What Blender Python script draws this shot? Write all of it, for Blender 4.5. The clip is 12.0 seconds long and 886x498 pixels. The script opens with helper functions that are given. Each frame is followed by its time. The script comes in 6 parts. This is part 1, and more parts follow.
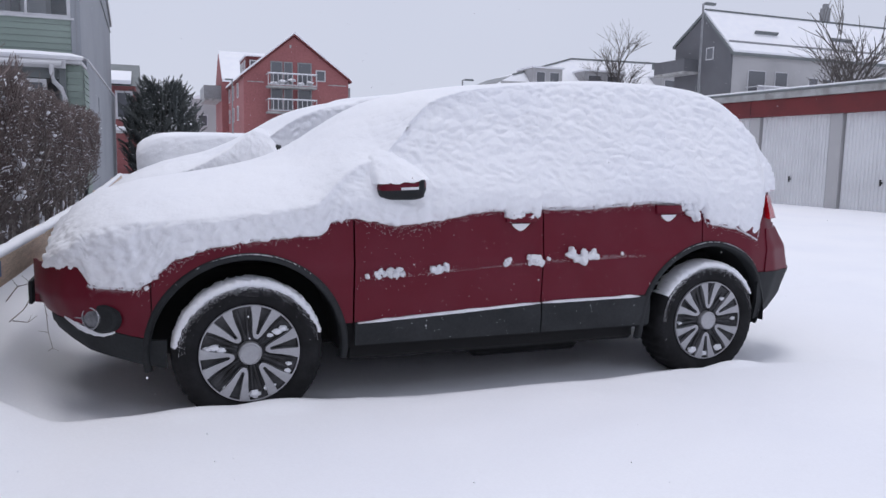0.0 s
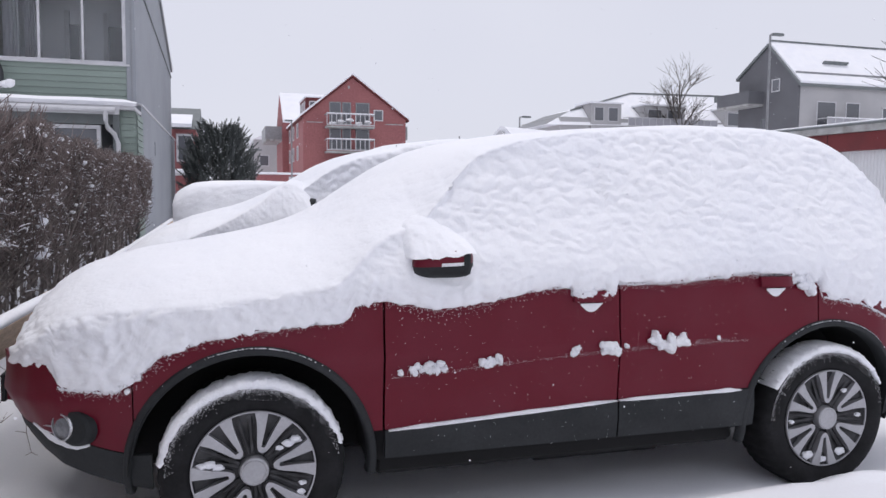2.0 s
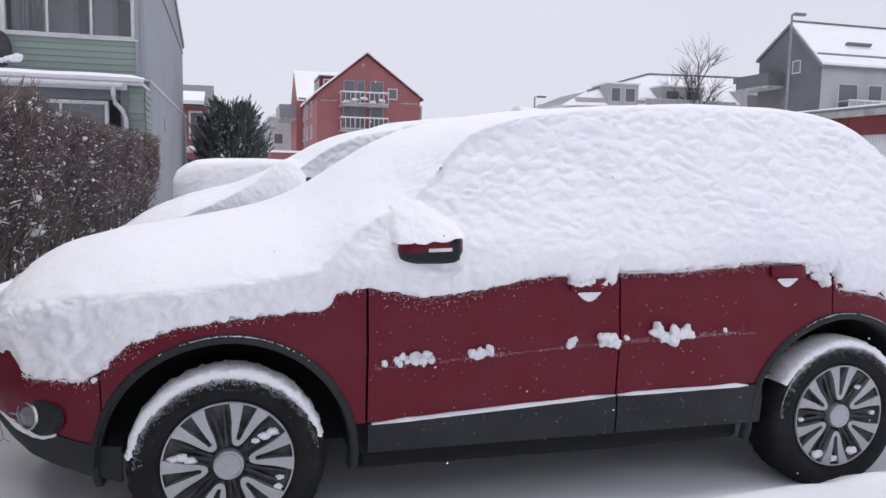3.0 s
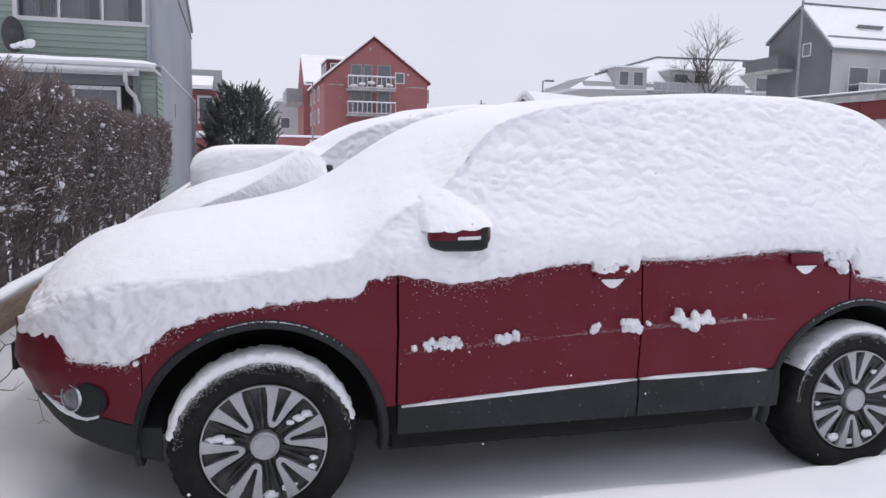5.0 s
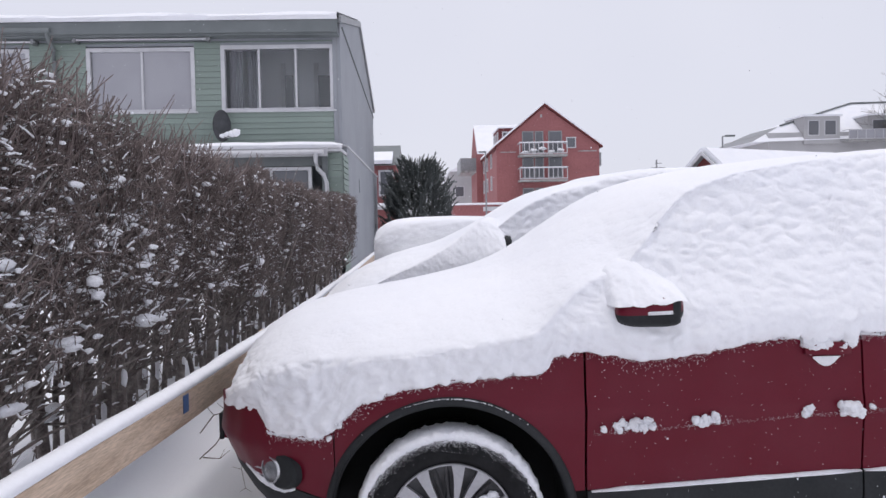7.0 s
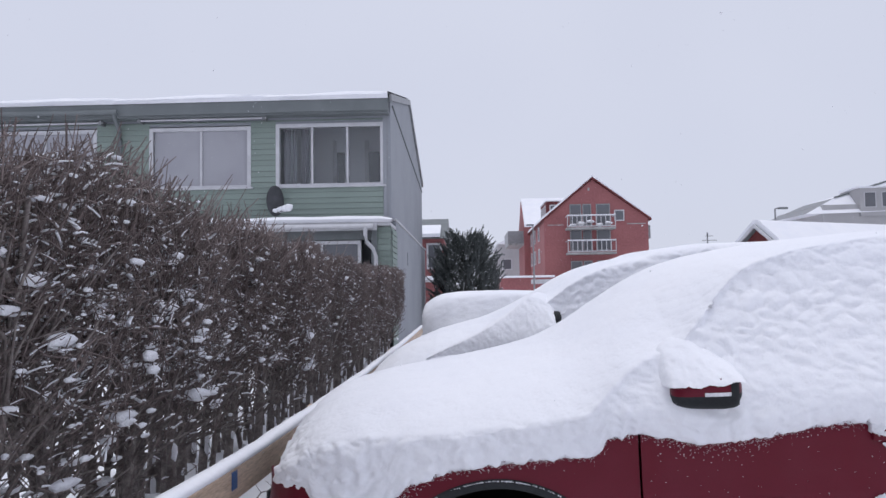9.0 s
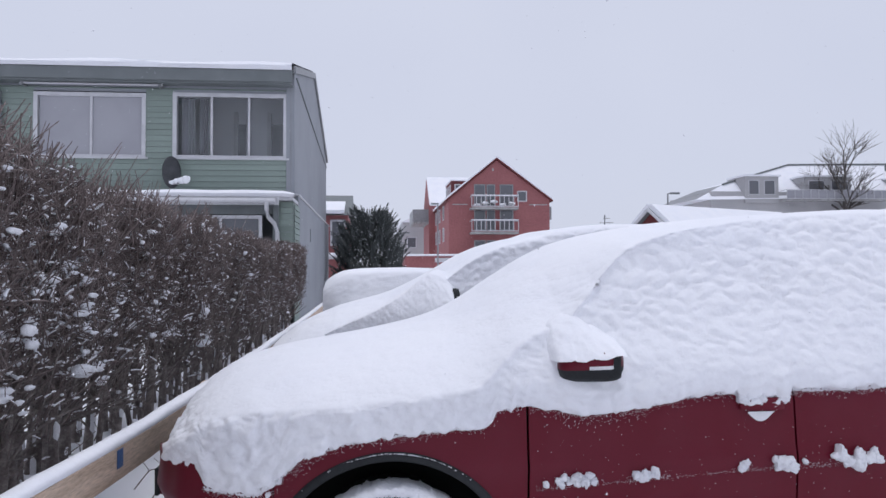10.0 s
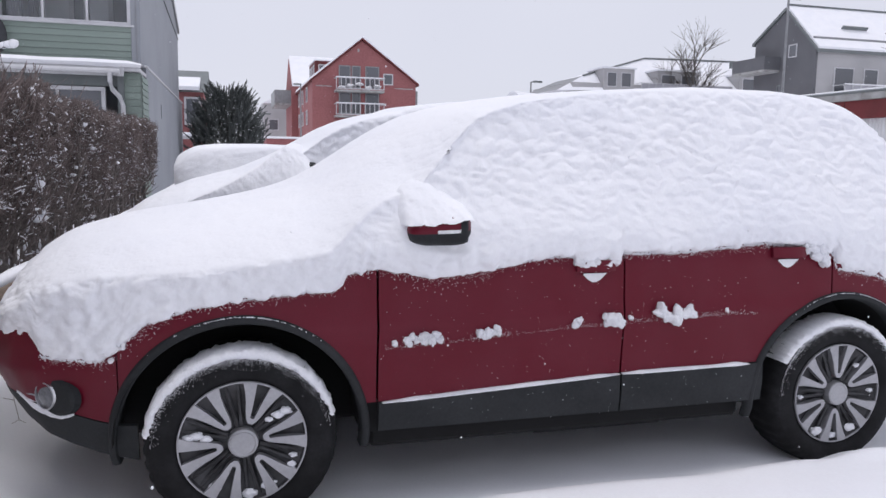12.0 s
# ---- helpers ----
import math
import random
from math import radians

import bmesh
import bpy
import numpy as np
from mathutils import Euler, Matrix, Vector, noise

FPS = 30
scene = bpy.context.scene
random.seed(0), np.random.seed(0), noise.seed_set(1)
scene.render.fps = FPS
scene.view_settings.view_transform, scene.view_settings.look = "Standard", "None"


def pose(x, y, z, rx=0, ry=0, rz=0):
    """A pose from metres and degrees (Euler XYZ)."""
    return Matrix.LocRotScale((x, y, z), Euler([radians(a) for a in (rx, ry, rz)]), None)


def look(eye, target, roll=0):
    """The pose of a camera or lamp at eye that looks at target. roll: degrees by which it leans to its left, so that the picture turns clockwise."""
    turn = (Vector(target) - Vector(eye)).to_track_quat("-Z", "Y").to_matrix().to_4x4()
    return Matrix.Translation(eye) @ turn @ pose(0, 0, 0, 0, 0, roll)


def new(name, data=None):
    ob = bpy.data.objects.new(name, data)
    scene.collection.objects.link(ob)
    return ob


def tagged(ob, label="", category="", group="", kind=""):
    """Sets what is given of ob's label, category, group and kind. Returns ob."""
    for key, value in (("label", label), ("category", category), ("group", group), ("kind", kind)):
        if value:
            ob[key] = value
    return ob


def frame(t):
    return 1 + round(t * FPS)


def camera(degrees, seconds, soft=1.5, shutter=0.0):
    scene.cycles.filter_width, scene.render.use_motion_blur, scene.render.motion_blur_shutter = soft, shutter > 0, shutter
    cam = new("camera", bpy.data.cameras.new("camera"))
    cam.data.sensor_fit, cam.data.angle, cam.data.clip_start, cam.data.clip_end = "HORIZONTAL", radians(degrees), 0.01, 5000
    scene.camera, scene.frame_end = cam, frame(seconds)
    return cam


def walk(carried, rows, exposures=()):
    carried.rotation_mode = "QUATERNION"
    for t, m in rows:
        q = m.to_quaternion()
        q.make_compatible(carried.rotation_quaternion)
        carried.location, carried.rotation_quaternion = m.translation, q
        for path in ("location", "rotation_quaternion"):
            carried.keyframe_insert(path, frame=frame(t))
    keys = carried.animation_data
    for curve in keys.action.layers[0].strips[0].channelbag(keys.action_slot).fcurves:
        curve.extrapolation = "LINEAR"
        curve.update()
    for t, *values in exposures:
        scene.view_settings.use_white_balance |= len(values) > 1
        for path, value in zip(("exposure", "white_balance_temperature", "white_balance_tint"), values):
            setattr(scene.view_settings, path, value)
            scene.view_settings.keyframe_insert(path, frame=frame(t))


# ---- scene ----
cam = camera(60.8, 12.0)
PATH = [
    (0, (-0.385, -3.497, 1.259), (0.32, -1.641, 1.014), 1.1),
    (0.5, (-0.339, -3.398, 1.262), (0.312, -1.519, 1.042), 0.4),
    (1, (-0.268, -3.101, 1.282), (0.336, -1.203, 1.102), -0.1),
    (1.5, (-0.184, -2.955, 1.396), (0.401, -1.049, 1.239), 0.1),
    (2, (-0.104, -2.821, 1.38), (0.457, -0.908, 1.227), 0.5),
    (2.5, (0.018, -2.711, 1.38), (0.554, -0.792, 1.206), 0.9),
    (3, (0.037, -2.679, 1.383), (0.562, -0.76, 1.177), 1.1),
    (3.5, (0.002, -2.667, 1.377), (0.523, -0.75, 1.139), 1.1),
    (5.5, (-0.063, -2.739, 1.408), (0.43, -0.817, 1.16), 1.0),
    (6, (-0.055, -2.707, 1.403), (0.358, -0.762, 1.189), 0.4),
    (6.5, (-0.063, -2.707, 1.43), (0.195, -0.73, 1.272), -0.6),
    (7, (-0.091, -2.677, 1.44), (-0.032, -0.68, 1.362), -1.1),
    (7.5, (-0.123, -2.649, 1.443), (-0.245, -0.653, 1.445), -1.2),
    (9.5, (-0.086, -2.698, 1.46), (-0.069, -0.702, 1.581), -0.7),
    (10, (-0.071, -2.703, 1.45), (0.117, -0.713, 1.505), -0.2),
    (10.5, (-0.056, -2.702, 1.433), (0.273, -0.729, 1.395), 0.1),
    (11, (-0.039, -2.7, 1.407), (0.394, -0.752, 1.282), 0.6),
    (11.5, (-0.028, -2.708, 1.382), (0.471, -0.781, 1.186), 0.9),
    (12, (-0.022, -2.716, 1.373), (0.513, -0.804, 1.13), 0.9),
]
EXPOSURES = [(0.0, -0.10, 6200, 10), (1.0, -0.01, 6400, 10), (2.5, 0.10, 6550, 10), (7.5, 0.12, 6550, 10), (8.6, 0.0, 6350, 10), (9.5, -0.08, 6150, 10), (10.0, -0.08, 6150, 10), (11.0, 0.02, 6350, 10), (12.0, 0.08, 6500, 10)]
walk(cam, [(t, look(eye, target, roll)) for t, eye, target, roll in PATH], EXPOSURES)

# ---- world, sun and exposure ----
world = bpy.data.worlds.new("overcast_sky")
scene.world = world
world.use_nodes = True
wn, wl = world.node_tree.nodes, world.node_tree.links
wn.clear()
w_out = wn.new("ShaderNodeOutputWorld")
w_bg = wn.new("ShaderNodeBackground")
w_sky = wn.new("ShaderNodeTexSky")
w_sky.sky_type, w_sky.sun_disc = "NISHITA", False
w_sky.sun_elevation, w_sky.sun_rotation = radians(85), radians(-73)
w_cloud = wn.new("ShaderNodeMix")
w_cloud.data_type = "RGBA"
w_cloud.inputs[0].default_value = 0.94
w_scale = wn.new("ShaderNodeMix")
w_scale.data_type, w_scale.blend_type = "RGBA", "MULTIPLY"
w_scale.inputs[0].default_value = 1.0
w_scale.inputs[7].default_value = (0.1, 0.1, 0.1, 1)
w_coord = wn.new("ShaderNodeTexCoord")
w_noise = wn.new("ShaderNodeTexNoise")
w_noise.inputs["Scale"].default_value = 1.6
w_noise.inputs["Detail"].default_value = 3
w_ramp = wn.new("ShaderNodeValToRGB")
w_ramp.color_ramp.elements[0].position, w_ramp.color_ramp.elements[1].position = 0.25, 0.8
w_ramp.color_ramp.elements[0].color = (0.66, 0.675, 0.785, 1)
w_ramp.color_ramp.elements[1].color = (0.74, 0.75, 0.845, 1)
wl.new(w_coord.outputs["Generated"], w_noise.inputs["Vector"])
wl.new(w_noise.outputs["Fac"], w_ramp.inputs["Fac"])
wl.new(w_sky.outputs["Color"], w_scale.inputs[6])
wl.new(w_scale.outputs[2], w_cloud.inputs[6])
wl.new(w_ramp.outputs["Color"], w_cloud.inputs[7])
# an overcast sky is brighter overhead than at the horizon
w_up = wn.new("ShaderNodeSeparateXYZ")
w_rise = wn.new("ShaderNodeMapRange")
w_rise.interpolation_type = "SMOOTHSTEP"
w_rise.inputs["From Min"].default_value, w_rise.inputs["From Max"].default_value = 0.25, 1.0
w_rise.inputs["To Min"].default_value, w_rise.inputs["To Max"].default_value = 1.0, 1.05
wl.new(w_coord.outputs["Generated"], w_up.inputs["Vector"])
wl.new(w_up.outputs["Z"], w_rise.inputs["Value"])
wl.new(w_cloud.outputs[2], w_bg.inputs["Color"])
wl.new(w_rise.outputs["Result"], w_bg.inputs["Strength"])
wl.new(w_bg.outputs["Background"], w_out.inputs["Surface"])
sun = new("sun", bpy.data.lights.new("sun", "SUN"))
sun.data.energy, sun.data.angle, sun.data.color = 1.08, radians(22), (1.0, 0.96, 0.95)
sun.matrix_world = look((-1, 0.3, 14), (0, 0, 0))


# ---- materials ----
def material(name, base, rough=0.6, metal=0.0, spots=None, spot_scale=6.0, fac=(0.4, 0.7), grain=0.15, grain_scale=90.0, bump=0.1, bump_scale=60.0,
             bump_size=0.01, coat=0.0, coarse=0.0, coarse_scale=4.0, stretch=(1, 1, 1), rand=0.0, spec=0.5):
    """A painted or natural surface: base colour broken by large spots and fine grain, with relief at two scales."""
    m = bpy.data.materials.new(name)
    m.use_nodes = True
    n, l = m.node_tree.nodes, m.node_tree.links
    p = n["Principled BSDF"]
    p.inputs["Roughness"].default_value, p.inputs["Metallic"].default_value = rough, metal
    p.inputs["Coat Weight"].default_value = coat
    p.inputs["Coat Roughness"].default_value = 0.08
    p.inputs["Specular IOR Level"].default_value = spec
    tc, mp = n.new("ShaderNodeTexCoord"), n.new("ShaderNodeMapping")
    mp.inputs["Scale"].default_value = stretch
    l.new(tc.outputs["Object"], mp.inputs["Vector"])
    big, fine = n.new("ShaderNodeTexNoise"), n.new("ShaderNodeTexNoise")
    big.inputs["Scale"].default_value, big.inputs["Detail"].default_value = spot_scale, 5
    fine.inputs["Scale"].default_value, fine.inputs["Detail"].default_value = grain_scale, 3
    l.new(mp.outputs["Vector"], big.inputs["Vector"])
    l.new(mp.outputs["Vector"], fine.inputs["Vector"])
    ramp = n.new("ShaderNodeMapRange")
    ramp.inputs["From Min"].default_value, ramp.inputs["From Max"].default_value = fac
    l.new(big.outputs["Fac"], ramp.inputs["Value"])
    mix = n.new("ShaderNodeMix")
    mix.data_type = "RGBA"
    mix.inputs[6].default_value = (*base, 1)
    mix.inputs[7].default_value = (*(spots or [c * 0.8 for c in base]), 1)
    l.new(ramp.outputs["Result"], mix.inputs[0])
    gr = n.new("ShaderNodeMapRange")
    gr.inputs["From Min"].default_value, gr.inputs["From Max"].default_value = 0.3, 0.7
    gr.inputs["To Min"].default_value, gr.inputs["To Max"].default_value = 1 - grain, 1 + grain
    l.new(fine.outputs["Fac"], gr.inputs["Value"])
    hsv = n.new("ShaderNodeHueSaturation")
    l.new(mix.outputs[2], hsv.inputs["Color"])
    if rand:
        info, rr, mul = n.new("ShaderNodeObjectInfo"), n.new("ShaderNodeMapRange"), n.new("ShaderNodeMath")
        rr.inputs["To Min"].default_value, rr.inputs["To Max"].default_value = 1 - rand, 1 + rand
        mul.operation = "MULTIPLY"
        l.new(info.outputs["Random"], rr.inputs["Value"])
        l.new(rr.outputs["Result"], mul.inputs[0])
        l.new(gr.outputs["Result"], mul.inputs[1])
        l.new(mul.outputs["Value"], hsv.inputs["Value"])
    else:
        l.new(gr.outputs["Result"], hsv.inputs["Value"])
    l.new(hsv.outputs["Color"], p.inputs["Base Color"])
    if bump:
        bn, b = n.new("ShaderNodeTexNoise"), n.new("ShaderNodeBump")
        bn.inputs["Scale"].default_value, bn.inputs["Detail"].default_value = bump_scale, 4
        l.new(mp.outputs["Vector"], bn.inputs["Vector"])
        b.inputs["Strength"].default_value, b.inputs["Distance"].default_value = bump, bump_size
        l.new(bn.outputs["Fac"], b.inputs["Height"])
        last = b
        if coarse:
            cn, cb = n.new("ShaderNodeTexNoise"), n.new("ShaderNodeBump")
            cn.inputs["Scale"].default_value, cn.inputs["Detail"].default_value = coarse_scale, 3
            l.new(mp.outputs["Vector"], cn.inputs["Vector"])
            cb.inputs["Strength"].default_value, cb.inputs["Distance"].default_value = 1.0, coarse
            l.new(cn.outputs["Fac"], cb.inputs["Height"])
            l.new(b.outputs["Normal"], cb.inputs["Normal"])
            last = cb
        l.new(last.outputs["Normal"], p.inputs["Normal"])
    return m


SNOW = material("snow", (0.86, 0.865, 0.895), 0.75, spots=(0.82, 0.83, 0.875), spot_scale=1.5, grain=0.015, bump=0.35, bump_scale=70, bump_size=0.006, coarse=0.012, coarse_scale=9, spec=0.25)
SNOW_CLOD = material("clotted_snow", (0.86, 0.865, 0.895), 0.8, spots=(0.80, 0.81, 0.86), spot_scale=5, grain=0.03, bump=0.8, bump_scale=120, bump_size=0.008, spec=0.25)
GROUND_SNOW = material("ground_snow", (0.86, 0.865, 0.895), 0.75, spots=(0.82, 0.83, 0.875), spot_scale=0.6, grain=0.015, bump=0.25, bump_scale=45, bump_size=0.005, coarse=0.015, coarse_scale=2.2, spec=0.25)
PAINT = material("red_car_paint", (0.116, 0.003, 0.014), 0.42, spots=(0.125, 0.009, 0.022), spot_scale=3.5, grain=0.08, grain_scale=220, bump=0.03, bump_scale=300, bump_size=0.001, coat=0.10, spec=0.20)
TRIM = material("black_car_plastic", (0.018, 0.020, 0.022), 0.7, spots=(0.030, 0.032, 0.035), spot_scale=4, spec=0.3, bump=0.2, bump_scale=250, bump_size=0.001)
DARK = material("dark_underbody", (0.006, 0.006, 0.007), 0.9, bump=0.1)
RUBBER = material("tyre_rubber", (0.009, 0.009, 0.010), 0.85, spots=(0.018, 0.018, 0.020), spot_scale=9, spec=0.25, bump=0.3, bump_scale=160, bump_size=0.002)
SILVER = material("silver_hubcap", (0.40, 0.40, 0.42), 0.42, metal=0.55, spots=(0.33, 0.33, 0.35), grain=0.06, bump=0.03)
CAPDARK = material("dark_hubcap_plastic", (0.018, 0.018, 0.020), 0.5, spots=(0.05, 0.05, 0.055), spot_scale=20, bump=0.1)
CHROME = material("chrome", (0.62, 0.62, 0.64), 0.15, metal=1.0, bump=0.02, grain=0.03)
LAMPGLASS = material("lamp_glass", (0.42, 0.43, 0.45), 0.12, spots=(0.30, 0.31, 0.33), spot_scale=30, bump=0.05, coat=0.6)
FOGGLASS = material("fog_lamp_glass", (0.16, 0.165, 0.18), 0.15, spots=(0.10, 0.10, 0.11), spot_scale=40, bump=0.05, coat=0.5)
DISHGREY = material("dark_dish_paint", (0.035, 0.037, 0.042), 0.5, spots=(0.06, 0.062, 0.07), spot_scale=6, bump=0.02)
REDLAMP = material("red_lamp_lens", (0.60, 0.012, 0.022), 0.12, spots=(0.40, 0.006, 0.014), spot_scale=25, bump=0.05, coat=1.0)
INDICATOR = material("clear_indicator_lens", (0.72, 0.72, 0.74), 0.15, bump=0.05, coat=0.5)
GREYPAINT = material("grey_car_paint", (0.05, 0.055, 0.06), 0.3, coat=0.6, bump=0.02)
WHITEPAINT = material("pale_car_paint", (0.5, 0.51, 0.53), 0.3, coat=0.6, bump=0.02)
TIMBER = material("raw_timber", (0.60, 0.47, 0.36), 0.75, spots=(0.44, 0.33, 0.24), spot_scale=3.0, grain=0.22, grain_scale=26, bump=0.4, bump_scale=40, bump_size=0.004, stretch=(8, 0.6, 8), rand=0.08)
BLUETAG = material("blue_tag", (0.06, 0.12, 0.27), 0.5, spots=(0.1, 0.16, 0.3), bump=0.02)
GREENBOARD = material("green_weatherboard", (0.240, 0.295, 0.262), 0.75, spots=(0.270, 0.325, 0.29), spot_scale=1.2, grain=0.10, grain_scale=40, bump=0.25, bump_scale=30, bump_size=0.004, stretch=(0.5, 6, 6), rand=0.06)
GREYWALL = material("grey_sheet_wall", (0.31, 0.325, 0.35), 0.75, spots=(0.275, 0.29, 0.315), spot_scale=0.8, grain=0.05, bump=0.12, bump_scale=50, bump_size=0.004)
FASCIA = material("dark_grey_fascia", (0.15, 0.167, 0.17), 0.6, spots=(0.18, 0.197, 0.20), spot_scale=2, grain=0.08)
WHITEWOOD = material("white_painted_wood", (0.60, 0.60, 0.62), 0.5, spots=(0.52, 0.52, 0.54), spot_scale=5, grain=0.05, bump=0.1)
CURTAIN = material("pale_window_blind", (0.36, 0.36, 0.39), 0.35, spots=(0.32, 0.32, 0.35), spot_scale=1.2, grain=0.03, bump=0.02, coat=0.5)
ROOMDARK = material("dim_room", (0.72, 0.725, 0.75), 0.6, spots=(0.78, 0.785, 0.80), spot_scale=1.5, bump=0)
# brick red paled and greyed: snow haze over the far walls is in the colour
BRICK = material("red_brick_wall", (0.33, 0.128, 0.128), 0.85, spots=(0.29, 0.110, 0.113), spot_scale=0.5, grain=0.14, grain_scale=7, bump=0.3, bump_scale=8, bump_size=0.02)
BROWNWOOD = material("dark_red_boards", (0.15, 0.03, 0.03), 0.75, spots=(0.10, 0.022, 0.024), spot_scale=1.2, grain=0.15, grain_scale=14, stretch=(4, 4, 0.5), bump=0.2)
DARKCLAD = material("dark_grey_cladding", (0.135, 0.138, 0.150), 0.7, spots=(0.12, 0.122, 0.133), spot_scale=0.7, grain=0.07, bump=0.15, bump_scale=6, bump_size=0.02)
RENDERWALL = material("pale_rendered_wall", (0.46, 0.455, 0.46), 0.85, spots=(0.40, 0.395, 0.405), spot_scale=0.4, grain=0.05, bump=0.15, bump_scale=20)
WINDOWDARK = material("far_window_glass", (0.12, 0.125, 0.14), 0.12, spots=(0.12, 0.125, 0.14), spot_scale=0.8, bump=0, coat=0.5)
METALGREY = material("galvanised_metal", (0.30, 0.305, 0.315), 0.45, metal=0.6, spots=(0.24, 0.245, 0.255), bump=0.05)
DOORWHITE = material("white_garage_sheet", (0.70, 0.705, 0.72), 0.5, spots=(0.62, 0.625, 0.64), spot_scale=1.0, grain=0.03, bump=0.05)
CONCRETE = material("stained_concrete", (0.42, 0.42, 0.42), 0.85, spots=(0.24, 0.235, 0.22), spot_scale=2.5, grain=0.12, bump=0.3)
GARAGERED = material("red_fascia_board", (0.155, 0.022, 0.024), 0.7, spots=(0.115, 0.02, 0.022), spot_scale=2.0, grain=0.12, grain_scale=30, bump=0.2)
BARK = material("hedge_bark", (0.14, 0.118, 0.110), 0.85, spots=(0.30, 0.27, 0.25), spot_scale=14, fac=(0.45, 0.75), grain=0.3, bump=0.5, bump_scale=80)
TWIG = material("hedge_twig", (0.152, 0.119, 0.112), 0.85, spots=(0.26, 0.212, 0.198), spot_scale=5, grain=0.3, bump=0)
TREEBARK = material("tree_bark", (0.10, 0.09, 0.085), 0.9, spots=(0.15, 0.135, 0.125), spot_scale=4, grain=0.2, bump=0.3)
CONIFER = material("conifer_needles", (0.085, 0.096, 0.095), 0.85, spots=(0.13, 0.14, 0.138), spot_scale=3, grain=0.3, bump=0)


def glass_material():
    m = bpy.data.materials.new("window_glass")
    m.use_nodes = True
    p = m.node_tree.nodes["Principled BSDF"]
    p.inputs["Base Color"].default_value = (0.92, 0.94, 0.95, 1)
    p.inputs["Roughness"].default_value, p.inputs["Transmission Weight"].default_value, p.inputs["IOR"].default_value = 0.03, 1.0, 1.45
    return m


GLASS = glass_material()


# ---- mesh helpers ----
class Shape:
    """Vertices and faces of one mesh, gathered piece by piece."""

    def __init__(self):
        self.v, self.f = [], []

    def add(self, verts, faces):
        o = len(self.v)
        self.v.extend([tuple(p) for p in verts])
        self.f.extend([tuple(i + o for i in f) for f in faces])
        return self

    def box(self, x0, y0, z0, x1, y1, z1):
        v = [(x, y, z) for z in (z0, z1) for y in (y0, y1) for x in (x0, x1)]
        return self.add(v, [(0, 2, 3, 1), (4, 5, 7, 6), (0, 1, 5, 4), (2, 6, 7, 3), (0, 4, 6, 2), (1, 3, 7, 5)])

    def tube(self, pts, radii, sides=8, cap=True):
        pts = [Vector(p) for p in pts]
        if not hasattr(radii, "__len__"):
            radii = [radii] * len(pts)
        rings = []
        for i, p in enumerate(pts):
            d = (pts[min(i + 1, len(pts) - 1)] - pts[max(i - 1, 0)]).normalized()
            a = d.orthogonal().normalized() if abs(d.z) > 0.95 else d.cross(Vector((0, 0, 1))).normalized()
            b = d.cross(a)
            rings.append([p + radii[i] * (math.cos(q) * a + math.sin(q) * b) for q in [2 * math.pi * k / sides for k in range(sides)]])
        v = [p for r in rings for p in r]
        f = [(i * sides + k, i * sides + (k + 1) % sides, (i + 1) * sides + (k + 1) % sides, (i + 1) * sides + k) for i in range(len(pts) - 1) for k in range(sides)]
        if cap:
            f += [tuple(range(sides))[::-1], tuple((len(pts) - 1) * sides + k for k in range(sides))]
        return self.add(v, f)

    def grid(self, rows, close=False):
        """A sheet through rows of points."""
        n = len(rows[0])
        v = [p for r in rows for p in r]
        f = [(i * n + j, i * n + j + 1, (i + 1) * n + j + 1, (i + 1) * n + j) for i in range(len(rows) - 1) for j in range(n - 1)]
        if close:
            f += [(i * n + n - 1, i * n, (i + 1) * n, (i + 1) * n + n - 1) for i in range(len(rows) - 1)]
        return self.add(v, f)

    def slab(self, outer, inner):
        """A closed plate between two sheets of the same layout."""
        m, n = len(outer), len(outer[0])
        v = [p for r in outer for p in r] + [p for r in inner for p in r]
        o = m * n
        f = []
        for i in range(m - 1):
            for j in range(n - 1):
                a, b, c, d = i * n + j, i * n + j + 1, (i + 1) * n + j + 1, (i + 1) * n + j
                f += [(a, b, c, d), (o + d, o + c, o + b, o + a)]
        rim = [i * n for i in range(m)] + [(m - 1) * n + j for j in range(1, n)] + [i * n + n - 1 for i in range(m - 2, -1, -1)] + [j for j in range(n - 2, 0, -1)]
        for k in range(len(rim)):
            a, b = rim[k], rim[(k + 1) % len(rim)]
            f.append((a, b, o + b, o + a))
        return self.add(v, f)

    def prism(self, poly, z0, z1, axis="z"):
        """A polygon drawn out along an axis: (a, b) pairs become (x, y), (x, z) or (y, z)."""
        put = {"z": lambda a, b, h: (a, b, h), "y": lambda a, b, h: (a, h, b), "x": lambda a, b, h: (h, a, b)}[axis]
        n = len(poly)
        v = [put(a, b, z0) for a, b in poly] + [put(a, b, z1) for a, b in poly]
        return self.add(v, [tuple(range(n))[::-1], tuple(range(n, 2 * n))] + [(k, (k + 1) % n, n + (k + 1) % n, n + k) for k in range(n)])

    def lathe(self, profile, centre, sides=48, close=False):
        """Profile of (radius, y) turned round the y axis through centre."""
        cx, cy, cz = centre
        rows = [[(cx + r * math.cos(2 * math.pi * k / sides), cy + y, cz + r * math.sin(2 * math.pi * k / sides)) for k in range(sides)] for r, y in profile]
        if close:
            rows.append(rows[0])
        return self.grid(rows, close=True)

